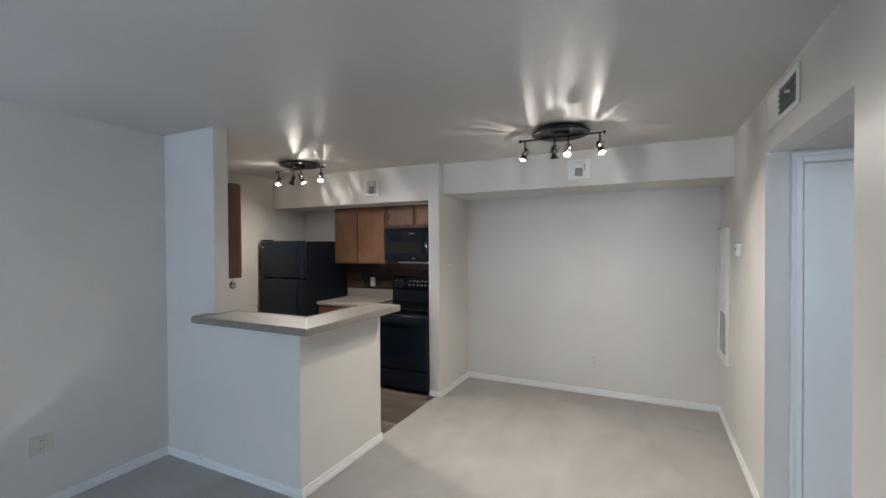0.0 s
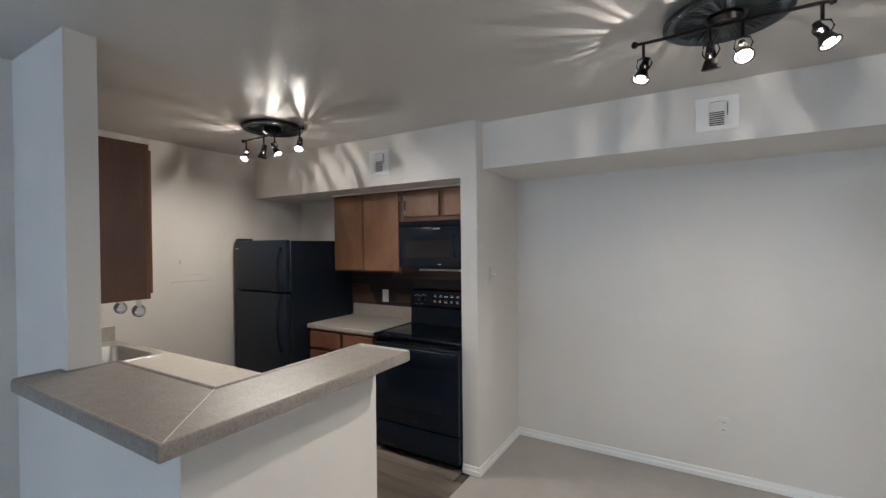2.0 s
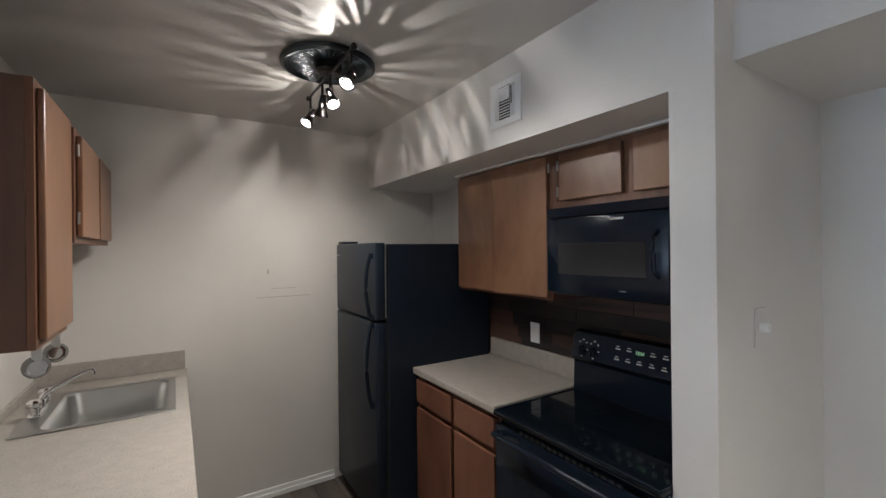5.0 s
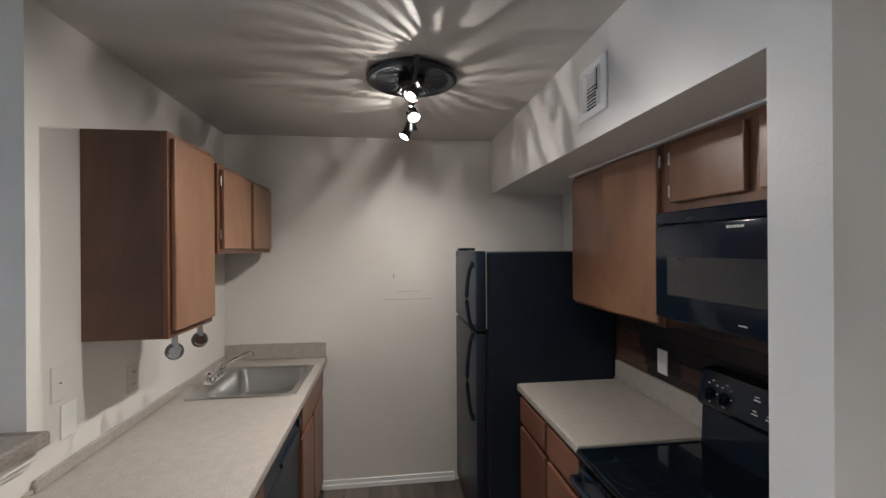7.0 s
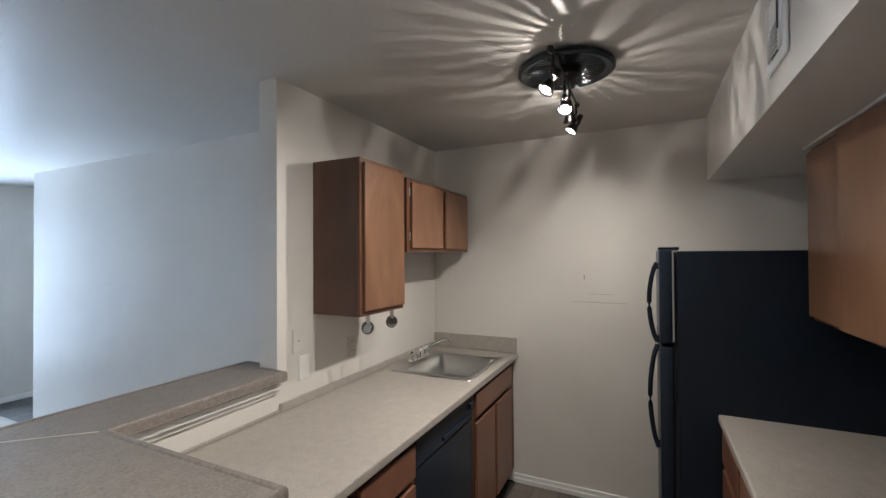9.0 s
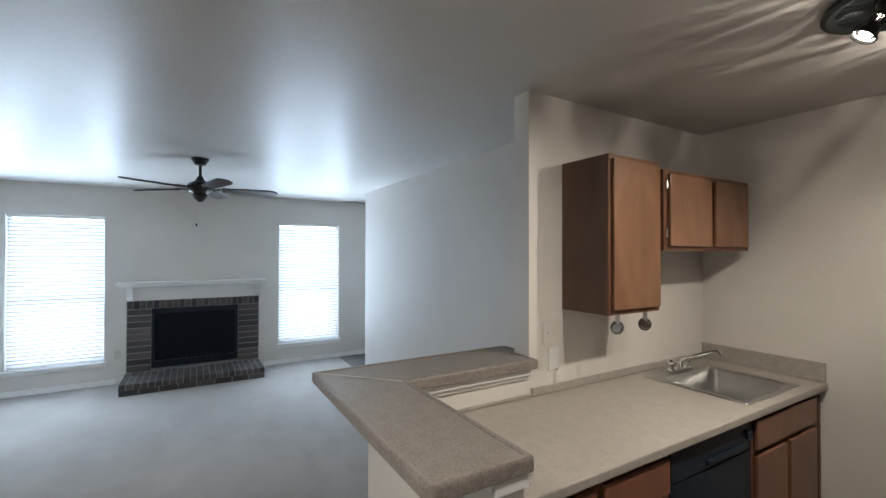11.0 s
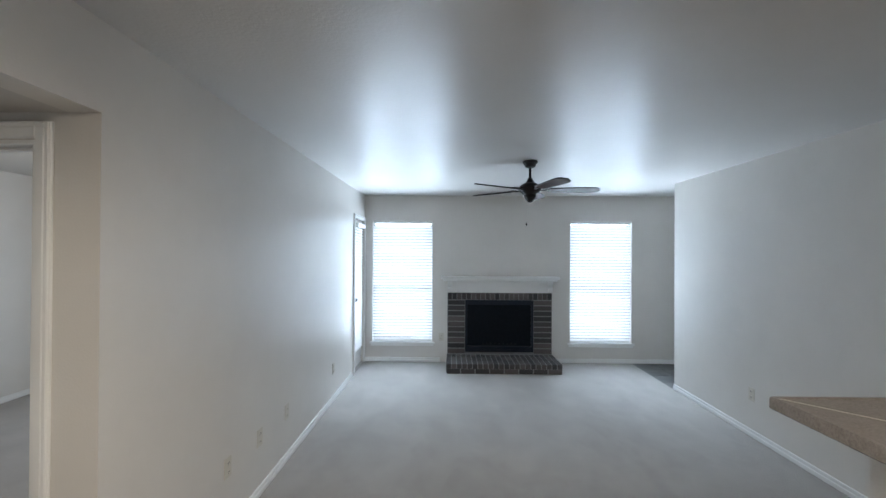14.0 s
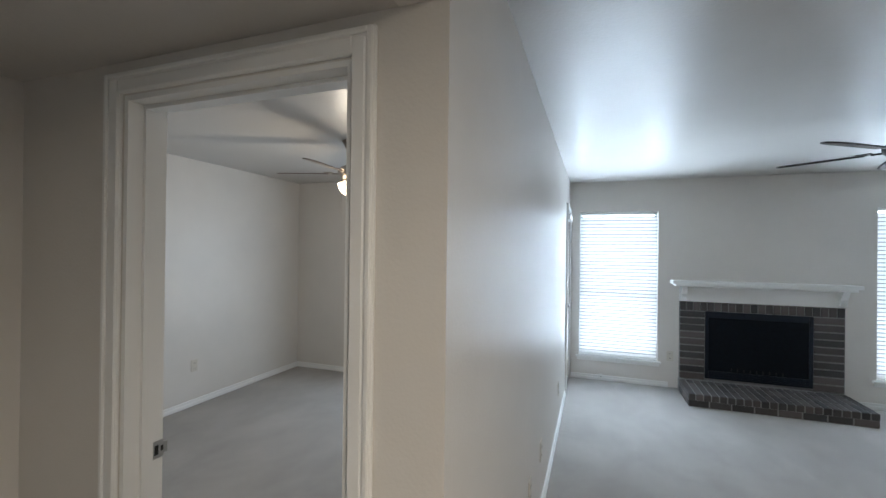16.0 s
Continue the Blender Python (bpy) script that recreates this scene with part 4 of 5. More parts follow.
dw = thing("dishwasher", (-2.25, 4.6, 0), "black built-in dishwasher with a slim handle", "dishwasher")
bm = bm_new()
box(bm, -2.631, -1.99, YK + 0.01, 4.90, 0.10, 0.885)
box(bm, -2.62, -2.0, YK + 0.01, 4.86, 0.0, 0.10)
part("body", bm, M_BLACKTEX, dw)
bm = bm_new()
box(bm, -2.631, -1.99, 4.901, 4.935, 0.12, 0.74, 0.005)
part("door", bm, M_BLACKTEX, dw)
bm = bm_new()
box(bm, -2.631, -1.99, 4.901, 4.937, 0.745, 0.88, 0.005)
part("control_panel", bm, M_BLACKTEX, dw)
bm = bm_new()
box(bm, -2.61, -2.57, 4.937, 4.952, 0.80, 0.835, 0.003)
part("latch", bm, M_BLACKTEX, dw)
bm = bm_new()
box(bm, -2.569, -2.24, 4.9371, 4.95, 0.765, 0.785, 0.003)
part("handle", bm, M_BLACKTEX, dw)


# ---- sink and faucet ----
sk = thing("sink", (-2.93, 4.62, 0.78), "stainless steel single-bowl drop-in sink", "sink")
bm = bm_new()


def ring(x0, x1, y0, y1, r, z, n=6):
    pts = []
    for cx, cy, a0 in ((x1 - r, y1 - r, 0), (x0 + r, y1 - r, 90), (x0 + r, y0 + r, 180), (x1 - r, y0 + r, 270)):
        for k in range(n + 1):
            a = radians(a0 + 90 * k / n)
            pts.append(bm.verts.new((cx + r * math.cos(a), cy + r * math.sin(a), z)))
    return pts


rr = [ring(SX0, SX1, SY0, SY1, 0.02, 0.929), ring(SX0 + 0.003, SX1 - 0.003, SY0 + 0.003, SY1 - 0.003, 0.02, 0.934),
      ring(SX0 + 0.035, SX1 - 0.035, SY0 + 0.085, SY1 - 0.03, 0.05, 0.933), ring(SX0 + 0.042, SX1 - 0.042, SY0 + 0.092, SY1 - 0.037, 0.05, 0.925),
      ring(SX0 + 0.055, SX1 - 0.055, SY0 + 0.105, SY1 - 0.05, 0.06, 0.79), ring(SX0 + 0.09, SX1 - 0.09, SY0 + 0.14, SY1 - 0.085, 0.05, 0.765)]
for a, b in zip(rr, rr[1:]):
    for i in range(len(a)):
        j = (i + 1) % len(a)
        bm.faces.new((a[i], a[j], b[j], b[i]))
bm.faces.new(rr[-1])
part("basin", bm, M_STEEL, sk, smooth=True)
bm = bm_new()
lathe(bm, [(0.0, 0.764), (0.03, 0.765), (0.04, 0.768), (0.042, 0.7665)], -2.945, 4.67, 24)
part("drain", bm, M_CHROME, sk, smooth=True)
fc = thing("faucet", (-2.93, 4.395, 0.934), "chrome two-handle kitchen faucet with a swivel spout", "faucet")
bm = bm_new()
box(bm, -3.07, -2.85, 4.392, 4.438, 0.9345, 0.955, 0.01, 3)
cyl(bm, (-2.965, 4.415, 0.95), (-2.965, 4.415, 0.985), 0.02, 0.016, 20)
part("base_plate", bm, M_CHROME, fc, smooth=True)
bm = bm_new()
tube(bm, [(-2.965, 4.415, 0.98), (-2.967, 4.42, 1.0), (-2.98, 4.44, 1.012), (-3.03, 4.51, 1.045), (-3.06, 4.555, 1.066), (-3.073, 4.573, 1.068), (-3.08, 4.58, 1.055), (-3.081, 4.582, 1.04)], 0.0085, 12)
part("spout", bm, M_CHROME, fc, smooth=True)
for xx in (-3.055, -2.87):
    bm = bm_new()
    cyl(bm, (xx, 4.415, 0.95), (xx, 4.415, 0.975), 0.014, seg=16)
    lathe(bm, [(0.0, 0.975), (0.016, 0.975), (0.026, 0.985), (0.026, 1.0), (0.015, 1.01), (0.0, 1.01)], xx, 4.415, 8)
    box(bm, xx - 0.035, xx + 0.035, 4.409, 4.421, 0.988, 0.997, 0.003)
    part("knob", bm, M_CHROME, fc)

# hanging discs under the wall cabinet
for i, (xx, yy) in enumerate(((-2.165, 4.57), (-2.375, 4.575))):
    t = thing("hook_disc", (xx, yy, 1.35), "round chrome disc hanging from a tab under the wall cabinet", "hook", "hanging discs")
    bm = bm_new()
    box(bm, xx - 0.001, xx + 0.001, yy - 0.012, yy + 0.012, 1.30, 1.349)
    part("tab", bm, M_STEEL, t)
    bm = bm_new()
    cyl(bm, (xx - 0.006, yy - 0.002, 1.285), (xx + 0.004, yy, 1.287), 0.031, 0.033, 28)
    part("disc_rim", bm, M_DSTEEL, t, "dark steel rim", smooth=True)
    bm = bm_new()
    cyl(bm, (xx + 0.0042, yy, 1.286), (xx + 0.007, yy, 1.287), 0.027, 0.026, 28)
    cyl(bm, (xx + 0.004, yy, 1.285), (xx + 0.010, yy + 0.001, 1.287), 0.023, 0.018, 28)
    part("disc", bm, M_CHROME, t, smooth=True)


# ---- plates, vents, thermostat ----
def plate(name, label, at, normal, w=0.072, h=0.116, kind_="outlet", material=None):
    """A cover plate on a wall. normal: one of '+x' '-x' '+y' '-y'."""
    material = material or M_IVORY
    x, y, z = at
    t = thing(name, at, label, "light switch" if "switch" in name else "cover plate" if "jack" in name else "outlet")
    s = 1 if normal[0] == "+" else -1

    def put(nm, a0, a1, z0, z1, d0, d1, mt, bev=0.0):
        b_ = bm_new()
        lo, hi = sorted((s * d0, s * d1))
        if normal[1] == "x":
            box(b_, x + lo, x + hi, y + a0, y + a1, z + z0, z + z1, bev, 1)
        else:
            box(b_, x + a0, x + a1, y + lo, y + hi, z + z0, z + z1, bev, 1)
        part(nm, b_, mt, t)

    put("cover", -w / 2, w / 2, -h / 2, h / 2, 0.0, 0.006, material, 0.002)
    if kind_ == "outlet":
        for dz in (-0.026, 0.026):
            put("socket", -0.017, 0.017, dz - 0.014, dz + 0.014, 0.006, 0.0085, material, 0.002)
            put("slot", -0.008, -0.005, dz - 0.005, dz + 0.006, 0.0085, 0.009, M_SLOT)
            put("slot", 0.005, 0.008, dz - 0.005, dz + 0.006, 0.0085, 0.009, M_SLOT)
    elif kind_ == "light switch":
        put("toggle", -0.006, 0.006, -0.012, 0.014, 0.006, 0.016, M_PLASTIC, 0.002)
    elif kind_ == "dimmer":
        b_ = bm_new()
        if normal[1] == "x":
            cyl(b_, (x + s * 0.006, y, z), (x + s * 0.026, y, z), 0.016, 0.014, 20)
        part("dial", b_, M_PLASTIC, t)
    elif kind_ == "cover plate":
        put("screw", -0.003, 0.003, -0.003, 0.003, 0.006, 0.0075, M_SLOT)
    return t


for yy, zz in ((0.931, 0.35), (2.254, 0.378), (2.724, 0.382), (3.132, 0.389)):
    plate("wall_outlet", "ivory duplex outlet low on the painted wall", (XE, yy, zz), "-x")
plate("wall_outlet", "ivory outlet low on the west wall", (XW, 1.72, 0.375), "+x")
plate("wall_outlet", "ivory outlet near the corner of the west wall", (XW, 3.42, 0.40), "+x", w=0.115)
plate("wall_outlet", "painted-over outlet on the dining wall", (0.42, YD, 0.37), "-y", material=M_WALL)
plate("dimmer_switch", "ivory plate with a round dimmer dial", (-1.03, 6.39, 1.38), "+x", kind_="dimmer", material=M_WALL)
plate("wall_outlet", "white outlet on the dark plank backsplash", (-2.265, YKB - 0.012, 1.13), "-y", material=M_PLASTIC, kind_="blank")
plate("wall_switch", "ivory blank plate above the counter", (-1.975, YK, 1.235), "+y", kind_="cover plate", material=M_WALL)
plate("wall_switch", "white rocker switch above the counter", (-2.015, YK, 1.10), "+y", material=M_PLASTIC, kind_="blank")
plate("wall_outlet", "ivory outlet under the wall cabinet", (-2.385, YK, 1.13), "+y")
plate("wall_outlet", "ivory outlet on the bedroom wall", (BX, 1.72, 0.40), "-x")
plate("wall_outlet", "ivory outlet on the fireplace wall", (0.40, YF, 0.37), "+y")
for at, nrm in (((1.165, YF + 0.018, 0.05), "+y"), ((-2.0, YB - 0.018, 0.065), "-y")):
    plate("cable_jack", "small white cable jack on the baseboard", at, nrm, w=0.05, h=0.06, kind_="cover plate", material=M_PLASTIC)

t = thing("thermostat", (XE, 5.96, 1.55), "small white plastic thermostat on the wall", "thermostat")
bm = bm_new()
box(bm, XE - 0.028, XE, 5.90, 6.02, 1.51, 1.60, 0.005)
part("case", bm, M_PLASTIC, t, smooth=True)
bm = bm_new()
box(bm, XE - 0.0295, XE - 0.027, 5.975, 6.0, 1.55, 1.575)
part("display", bm, M_DGREY, t)


def register(label, x0, x1, y, z0, z1):
    """A square supply register on a soffit front facing -y."""
    t = thing("air_vent", ((x0 + x1) / 2, y, (z0 + z1) / 2), label, "air vent", "supply vents")
    w, h = x1 - x0, z1 - z0
    bm = bm_new()
    box(bm, x0, x1, y - 0.008, y - 0.001, z0, z1, 0.003, 1)
    part("frame", bm, M_TRIM, t)
    bm = bm_new()
    box(bm, x0 + w * 0.33, x0 + w * 0.67, y - 0.0095, y - 0.0075, z0 + h * 0.15, z0 + h * 0.86)
    part("opening", bm, M_SLOT, t)
    for k in range(6):
        bm = bm_new()
        zz = z0 + h * (0.18 + 0.062 * k)
        box(bm, x0 + w * 0.33, x0 + w * 0.67, y - 0.014, y - 0.0096, zz, zz + h * 0.019)
        part("slat", bm, M_TRIM, t)
    for k in range(5):
        bm = bm_new()
        zz = z0 + h * (0.545 + 0.06 * k)
        box(bm, x0 + w * 0.33, x0 + w * 0.67, y - 0.014, y - 0.0096, zz, zz + h * 0.055, 0.001, 1)
        part("slat", bm, M_TRIM, t)
    for fx in (0.19, 0.235, 0.28, 0.70, 0.745, 0.79):
        bm = bm_new()
        box(bm, x0 + w * fx, x0 + w * (fx + 0.022), y - 0.013, y - 0.008, z0 + h * 0.15, z0 + h * 0.86)
        part("slat", bm, M_TRIM, t)
    bm = bm_new()
    box(bm, x0 + w * 0.735, x0 + w * 0.755, y - 0.0155, y - 0.0131, z0 + h * 0.42, z0 + h * 0.80)
    part("damper_lever", bm, M_SLOT, t)
    return t


register("white metal supply vent on the dining soffit", 0.262, 0.462, 6.245, 2.205, 2.385)
register("white metal supply vent on the kitchen soffit", -1.985, -1.78, 6.15, 2.16, 2.36)

t = thing("air_vent", (XE, 4.85, 2.24), "white supply vent on the header over the hallway opening", "air vent", "supply vents")
bm = bm_new()
for u in ((4.58, 4.605, 2.235, 2.42), (4.90, 5.12, 2.235, 2.42), (4.605, 4.90, 2.235, 2.26), (4.605, 4.90, 2.395, 2.42)):
    box(bm, XE - 0.012, XE - 0.001, *u, 0.003, 1)
part("frame", bm, M_TRIM, t)
bm = bm_new()
box(bm, XE - 0.004, XE - 0.001, 4.605, 4.90, 2.26, 2.395)
part("opening", bm, M_VENTD, t)
for k in range(4):
    bm = bm_new()
    zz = 2.275 + 0.028 * k
    box(bm, XE - 0.010, XE - 0.005, 4.605, 4.90, zz, zz + 0.006)
    part("slat", bm, M_VENTD, t)
bm = bm_new()
box(bm, XE - 0.03, XE - 0.010, 4.70, 4.71, 2.322, 2.334)
part("lever", bm, M_TRIM, t)

RY0, RY1, RZ0, RZ1 = 6.40, 6.885, 0.57, 1.735
t = thing("return_air_panel", (XE, (RY0 + RY1) / 2, 1.15), "tall white metal return-air access panel with louvres", "air vent")
bm = bm_new()
f_ = 0.022
for u in ((RY0, RY0 + f_, RZ0, RZ1), (RY1 - f_, RY1, RZ0, RZ1), (RY0 + f_, RY1 - f_, RZ0, RZ0 + f_), (RY0 + f_, RY1 - f_, RZ1 - f_, RZ1)):
    box(bm, XE - 0.03, XE - 0.001, *u, 0.003, 1)
part("frame", bm, M_TRIM, t)
bm = bm_new()
box(bm, XE - 0.02, XE - 0.002, RY0 + f_ + 0.003, RY1 - f_ - 0.003, RZ0 + f_ + 0.003, RZ1 - f_ - 0.008)
pn = part("panel", bm, M_TRIM, t)
for c in range(3):
    y0 = RY0 + 0.065 + c * 0.113
    for k in range(17):
        zz = RZ0 + 0.07 + 0.021 * k
        bm = bm_new()
        box(bm, XE - 0.0215, XE - 0.0195, y0, y0 + 0.098, zz, zz + 0.009)
        part("louvre_slot", bm, M_SLOT, pn, "dark louvre slot")

# faint patches and lines on the kitchen wall
t = thing("wall_mark", (XKW, 5.5, 1.35), "thin scratch lines on the painted wall", "mark")
bm = bm_new()
box(bm, XKW + 0.0003, XKW + 0.001, 5.36, 5.70, 1.3155, 1.3185)
box(bm, XKW + 0.0003, XKW + 0.001, 5.455, 5.61, 1.3715, 1.374)
part("scratch", bm, M_MARK, t)
bm = bm_new()
box(bm, XKW + 0.0003, XKW + 0.0012, 5.428, 5.436, 1.468, 1.502)
part("dent", bm, M_MARK, t)


# ---- ceiling fans ----
def blade_mesh(r0, r1, w0, w1, tilt, thick=0.006):
    bm = bm_new()
    n = 18
    up, dn = [], []
    for k in range(n + 1):
        s = k / n
        x = r0 + (r1 - r0) * s
        w = (w0 + (w1 - w0) * math.sin(s * math.pi * 0.55)) * (1 if s < 0.8 else math.sqrt(max(0.0, 1 - ((s - 0.8) / 0.2) ** 2)) * 0.98 + 0.02)
        ends = []
        for sd in (-1, 1):
            y, z = sd * w / 2 * math.cos(tilt), sd * w / 2 * math.sin(tilt)
            ends.append((bm.verts.new((x, y, z + thick / 2)), bm.verts.new((x, y, z - thick / 2))))
        up.append((ends[0][0], ends[1][0]))
        dn.append((ends[0][1], ends[1][1]))
    for a, b in zip(range(n), range(1, n + 1)):
        bm.faces.new((up[a][0], up[b][0], up[b][1], up[a][1]))
        bm.faces.new((dn[a][0], dn[a][1], dn[b][1], dn[b][0]))
        bm.faces.new((up[a][0], dn[a][0], dn[b][0], up[b][0]))
        bm.faces.new((up[a][1], up[b][1], dn[b][1], dn[a][1]))
    for k in (0, n):
        bm.faces.new((up[k][0], up[k][1], dn[k][1], dn[k][0]))
    return bm


def blade_rim(r0, r1, w0, w1, tilt):
    """A thin bead round a blade's outline."""
    n, sides = 18, []
    for sd in (-1, 1):
        row = []
        for k in range(n + 1):
            s = k / n
            w = (w0 + (w1 - w0) * math.sin(s * math.pi * 0.55)) * (1 if s < 0.8 else math.sqrt(max(0.0, 1 - ((s - 0.8) / 0.2) ** 2)) * 0.98 + 0.02)
            row.append((r0 + (r1 - r0) * s, sd * w / 2 * math.cos(tilt), sd * w / 2 * math.sin(tilt)))
        sides.append(row)
    bm = bm_new()
    tube(bm, sides[0] + sides[1][::-1], 0.0055, 6)
    return bm


def ceiling_fan(label, cx, cy, zb, angles, rtip, metal, blade_m, lit):
    t = thing("ceiling_fan", (cx, cy, H), label, "ceiling fan")
    bm = bm_new()
    lathe(bm, [(0.0, H - 0.001), (0.068, H - 0.001), (0.07, H - 0.015), (0.055, H - 0.03), (0.045, H - 0.055), (0.02, H - 0.065), (0.0, H - 0.065)], cx, cy)
    part("canopy", bm, metal, t, smooth=True)
    bm = bm_new()
    cyl(bm, (cx, cy, H - 0.06), (cx, cy, zb + 0.07), 0.012, seg=14)
    lathe(bm, [(0.0, zb + 0.115), (0.018, zb + 0.11), (0.03, zb + 0.085), (0.045, zb + 0.065), (0.0, zb + 0.065)], cx, cy)
    part("downrod", bm, metal, t, smooth=True)
    bm = bm_new()
    lathe(bm, [(0.0, zb + 0.068), (0.05, zb + 0.066), (0.085, zb + 0.045), (0.105, zb + 0.02), (0.10, zb - 0.005), (0.075, zb - 0.03), (0.055, zb - 0.045),
               (0.06, zb - 0.06), (0.045, zb - 0.085), (0.03, zb - 0.10), (0.018, zb - 0.112), (0.0, zb - 0.115)], cx, cy)
    part("motor_housing", bm, metal, t, smooth=True)
    for a in angles:
        m = Matrix.Translation((cx, cy, zb)) @ Matrix.Rotation(radians(a), 4, "Z")
        bm = blade_mesh(0.17, rtip, 0.08, 0.12, radians(-12))
        bmesh.ops.transform(bm, matrix=m, verts=bm.verts)
        bl = part("blade", bm, blade_m, t)
        if not lit:
            bm = blade_rim(0.17, rtip, 0.08, 0.12, radians(-12))
            bmesh.ops.transform(bm, matrix=m, verts=bm.verts)
            part("rim", bm, metal, bl, "dark raised blade rim", smooth=True)
        bm = bm_new()
        box(bm, 0.09, 0.15, -0.012, 0.012, -0.006, 0.004, 0.002, 1)
        box(bm, 0.14, 0.215, -0.03, 0.03, 0.004, 0.008, 0.001, 1)
        bmesh.ops.transform(bm, matrix=m, verts=bm.verts)
        part("blade_arm", bm, metal, t)
    return t


ZB = 2.20
f1 = ceiling_fan("dark bronze ceiling fan with five brown blades", -0.45, 1.665, ZB, (34, 106, 178, 250, 322), 0.63, M_BRONZE, M_BLADE, False)
bm = bm_new()
cyl(bm, (-0.425, 1.63, 1.90), (-0.425, 1.63, 2.12), 0.0004, seg=6)
part("pull_chain", bm, M_CHROME, f1)
bm = bm_new()
lathe(bm, [(0.0, 1.903), (0.006, 1.9), (0.008, 1.885), (0.0, 1.872)], -0.425, 1.63, 12)
part("pull_fob", bm, M_BRONZE, f1, smooth=True)
f2 = ceiling_fan("brushed nickel ceiling fan with a lit glass bowl", 3.13, 1.90, 2.20, (20, 92, 164, 236, 308), 0.6, M_NICKEL, M_BLADE2, True)
bm = bm_new()
lathe(bm, [(0.0, 2.02), (0.03, 2.022), (0.07, 2.045), (0.095, 2.085), (0.10, 2.115), (0.10, 2.118), (0.0, 2.118)], 3.13, 1.90)
part("light_bowl", bm, M_BOWL, f2, "lit frosted glass bowl", smooth=True)
bm = bm_new()
for dx in (-0.02, 0.03):
    cyl(bm, (3.13 + dx, 1.98, 1.80 + dx), (3.13 + dx, 1.98, 2.09), 0.0012, seg=6)
part("pull_chain", bm, M_NICKEL, f2)
d = bpy.data.lights.new("bedroom_fan_light", "POINT")
d.energy, d.color, d.shadow_soft_size = 12, WARM, 0.05
lo = new("bedroom_fan_light", d)
lo.location = (3.13, 1.90, 1.98)


# ---- spot fixtures ----
def spot_fixture(label, cx, cy, x0, x1, heads, beam_w, drop=0.0):
    """heads: (x, yaw, tilt). The lamps shine through their front rim, and between fins added at the back to streak the
    ceiling light.
    """
    t = thing("track_light", (cx, cy, H), label, "light fixture", "track lights")
    bm = bm_new()
    R = 0.205
    prof = [(0.0, H - 0.012 - drop), (0.10, H - 0.012 - drop), (0.15, H - 0.016 - drop), (0.175, H - 0.026 - drop), (0.19, H - 0.032 - drop), (R, H - 0.026 - drop), (R, H - 0.012 - drop), (R - 0.012, H - 0.004 - drop), (R - 0.04, H - 0.001), (0.0, H - 0.001)]
    lathe(bm, prof, cx, cy, 56)
    med = part("medallion", bm, M_DISC, t, "round black ceiling medallion", smooth=True)
    bm = bm_new()
    for k in range(48):
        a = 2 * math.pi * k / 48
        c, s = math.cos(a), math.sin(a)
        cyl(bm, (cx + 0.07 * c, cy + 0.07 * s, H - 0.013 - drop), (cx + 0.165 * c, cy + 0.165 * s, H - 0.022 - drop), 0.0022, 0.0034, 6)
    part("ribs", bm, M_DISC, med, "radial ribs", kind="stuff")
    bm = bm_new()
    lathe(bm, [(0.0, H - 0.06), (0.045, H - 0.058), (0.06, H - 0.045), (0.06, H - 0.013), (0.0, H - 0.013)], cx, cy, 32)
    cyl(bm, (cx, cy, H - 0.055), (cx, cy, H - 0.068), 0.009, seg=12)
    part("canopy", bm, M_BRONZE, t, smooth=True)
    zb = H - 0.062
    bm = bm_new()
    tube(bm, [(x0, cy, zb), (x1, cy, zb)], 0.0065, 10)
    for xx in (x0, x1):
        lathe(bm, [(0.0, zb - 0.014), (0.009, zb - 0.011), (0.0135, zb), (0.009, zb + 0.011), (0.0, zb + 0.014)], xx, cy, 14)
    part("bar", bm, M_BRONZE, t, smooth=True)
    for hx, yaw, tilt in heads:
        px, py, pz = hx, cy, zb - 0.018
        bm = bm_new()
        cyl(bm, (px, py, zb), (px, py, pz - 0.04), 0.006, seg=10)
        tube(bm, [(px - 0.0, py, pz - 0.04), (px - 0.022, py, pz - 0.045), (px - 0.026, py, pz - 0.075), (px - 0.018, py, pz - 0.09)], 0.003, 6)
        tube(bm, [(px + 0.0, py, pz - 0.04), (px + 0.022, py, pz - 0.045), (px + 0.03, py, pz - 0.065), (px + 0.018, py, pz - 0.09)], 0.003, 6)
        hd = part("yoke", bm, M_BRONZE, t, "dark bronze lamp bracket")
        m = Matrix.Translation((px, py, pz - 0.082)) @ Matrix.Rotation(radians(yaw), 4, "Z") @ Matrix.Rotation(radians(tilt), 4, "X")
        bm = bm_new()
        cyl(bm, (0, 0, 0.045), (0, 0, 0.012), 0.012, 0.0165, 18)
        lathe(bm, [(0.0165, 0.012), (0.019, 0.010), (0.019, 0.006), (0.0, 0.006)], 0, 0, 18)
        bmesh.ops.transform(bm, matrix=m, verts=bm.verts)
        part("socket", bm, M_BRONZE, hd)
        # Made-up comb of uneven fins, cuts the back light into streaks.
        bm = bm_new()
        for k in range(27):
            a = 2 * math.pi * (k + random.uniform(-0.35, 0.35)) / 27
            c, s = math.cos(a), math.sin(a)
            w = random.uniform(0.0003, 0.0012)
            vs = []
            for rr_ in (0.0105, 0.0185):
                for sg in (-1, 1):
                    for zz in (0.006, -0.014):
                        vs.append(bm.verts.new((rr_ * c - sg * w * s, rr_ * s + sg * w * c, zz)))
            for q in ((0, 1, 3, 2), (4, 6, 7, 5), (0, 4, 5, 1), (2, 3, 7, 6), (0, 2, 6, 4), (1, 5, 7, 3)):
                bm.faces.new([vs[i] for i in q])
        bmesh.ops.transform(bm, matrix=m, verts=bm.verts)
        part("streak_fins", bm, M_BRONZE, hd)
        bm = bm_new()
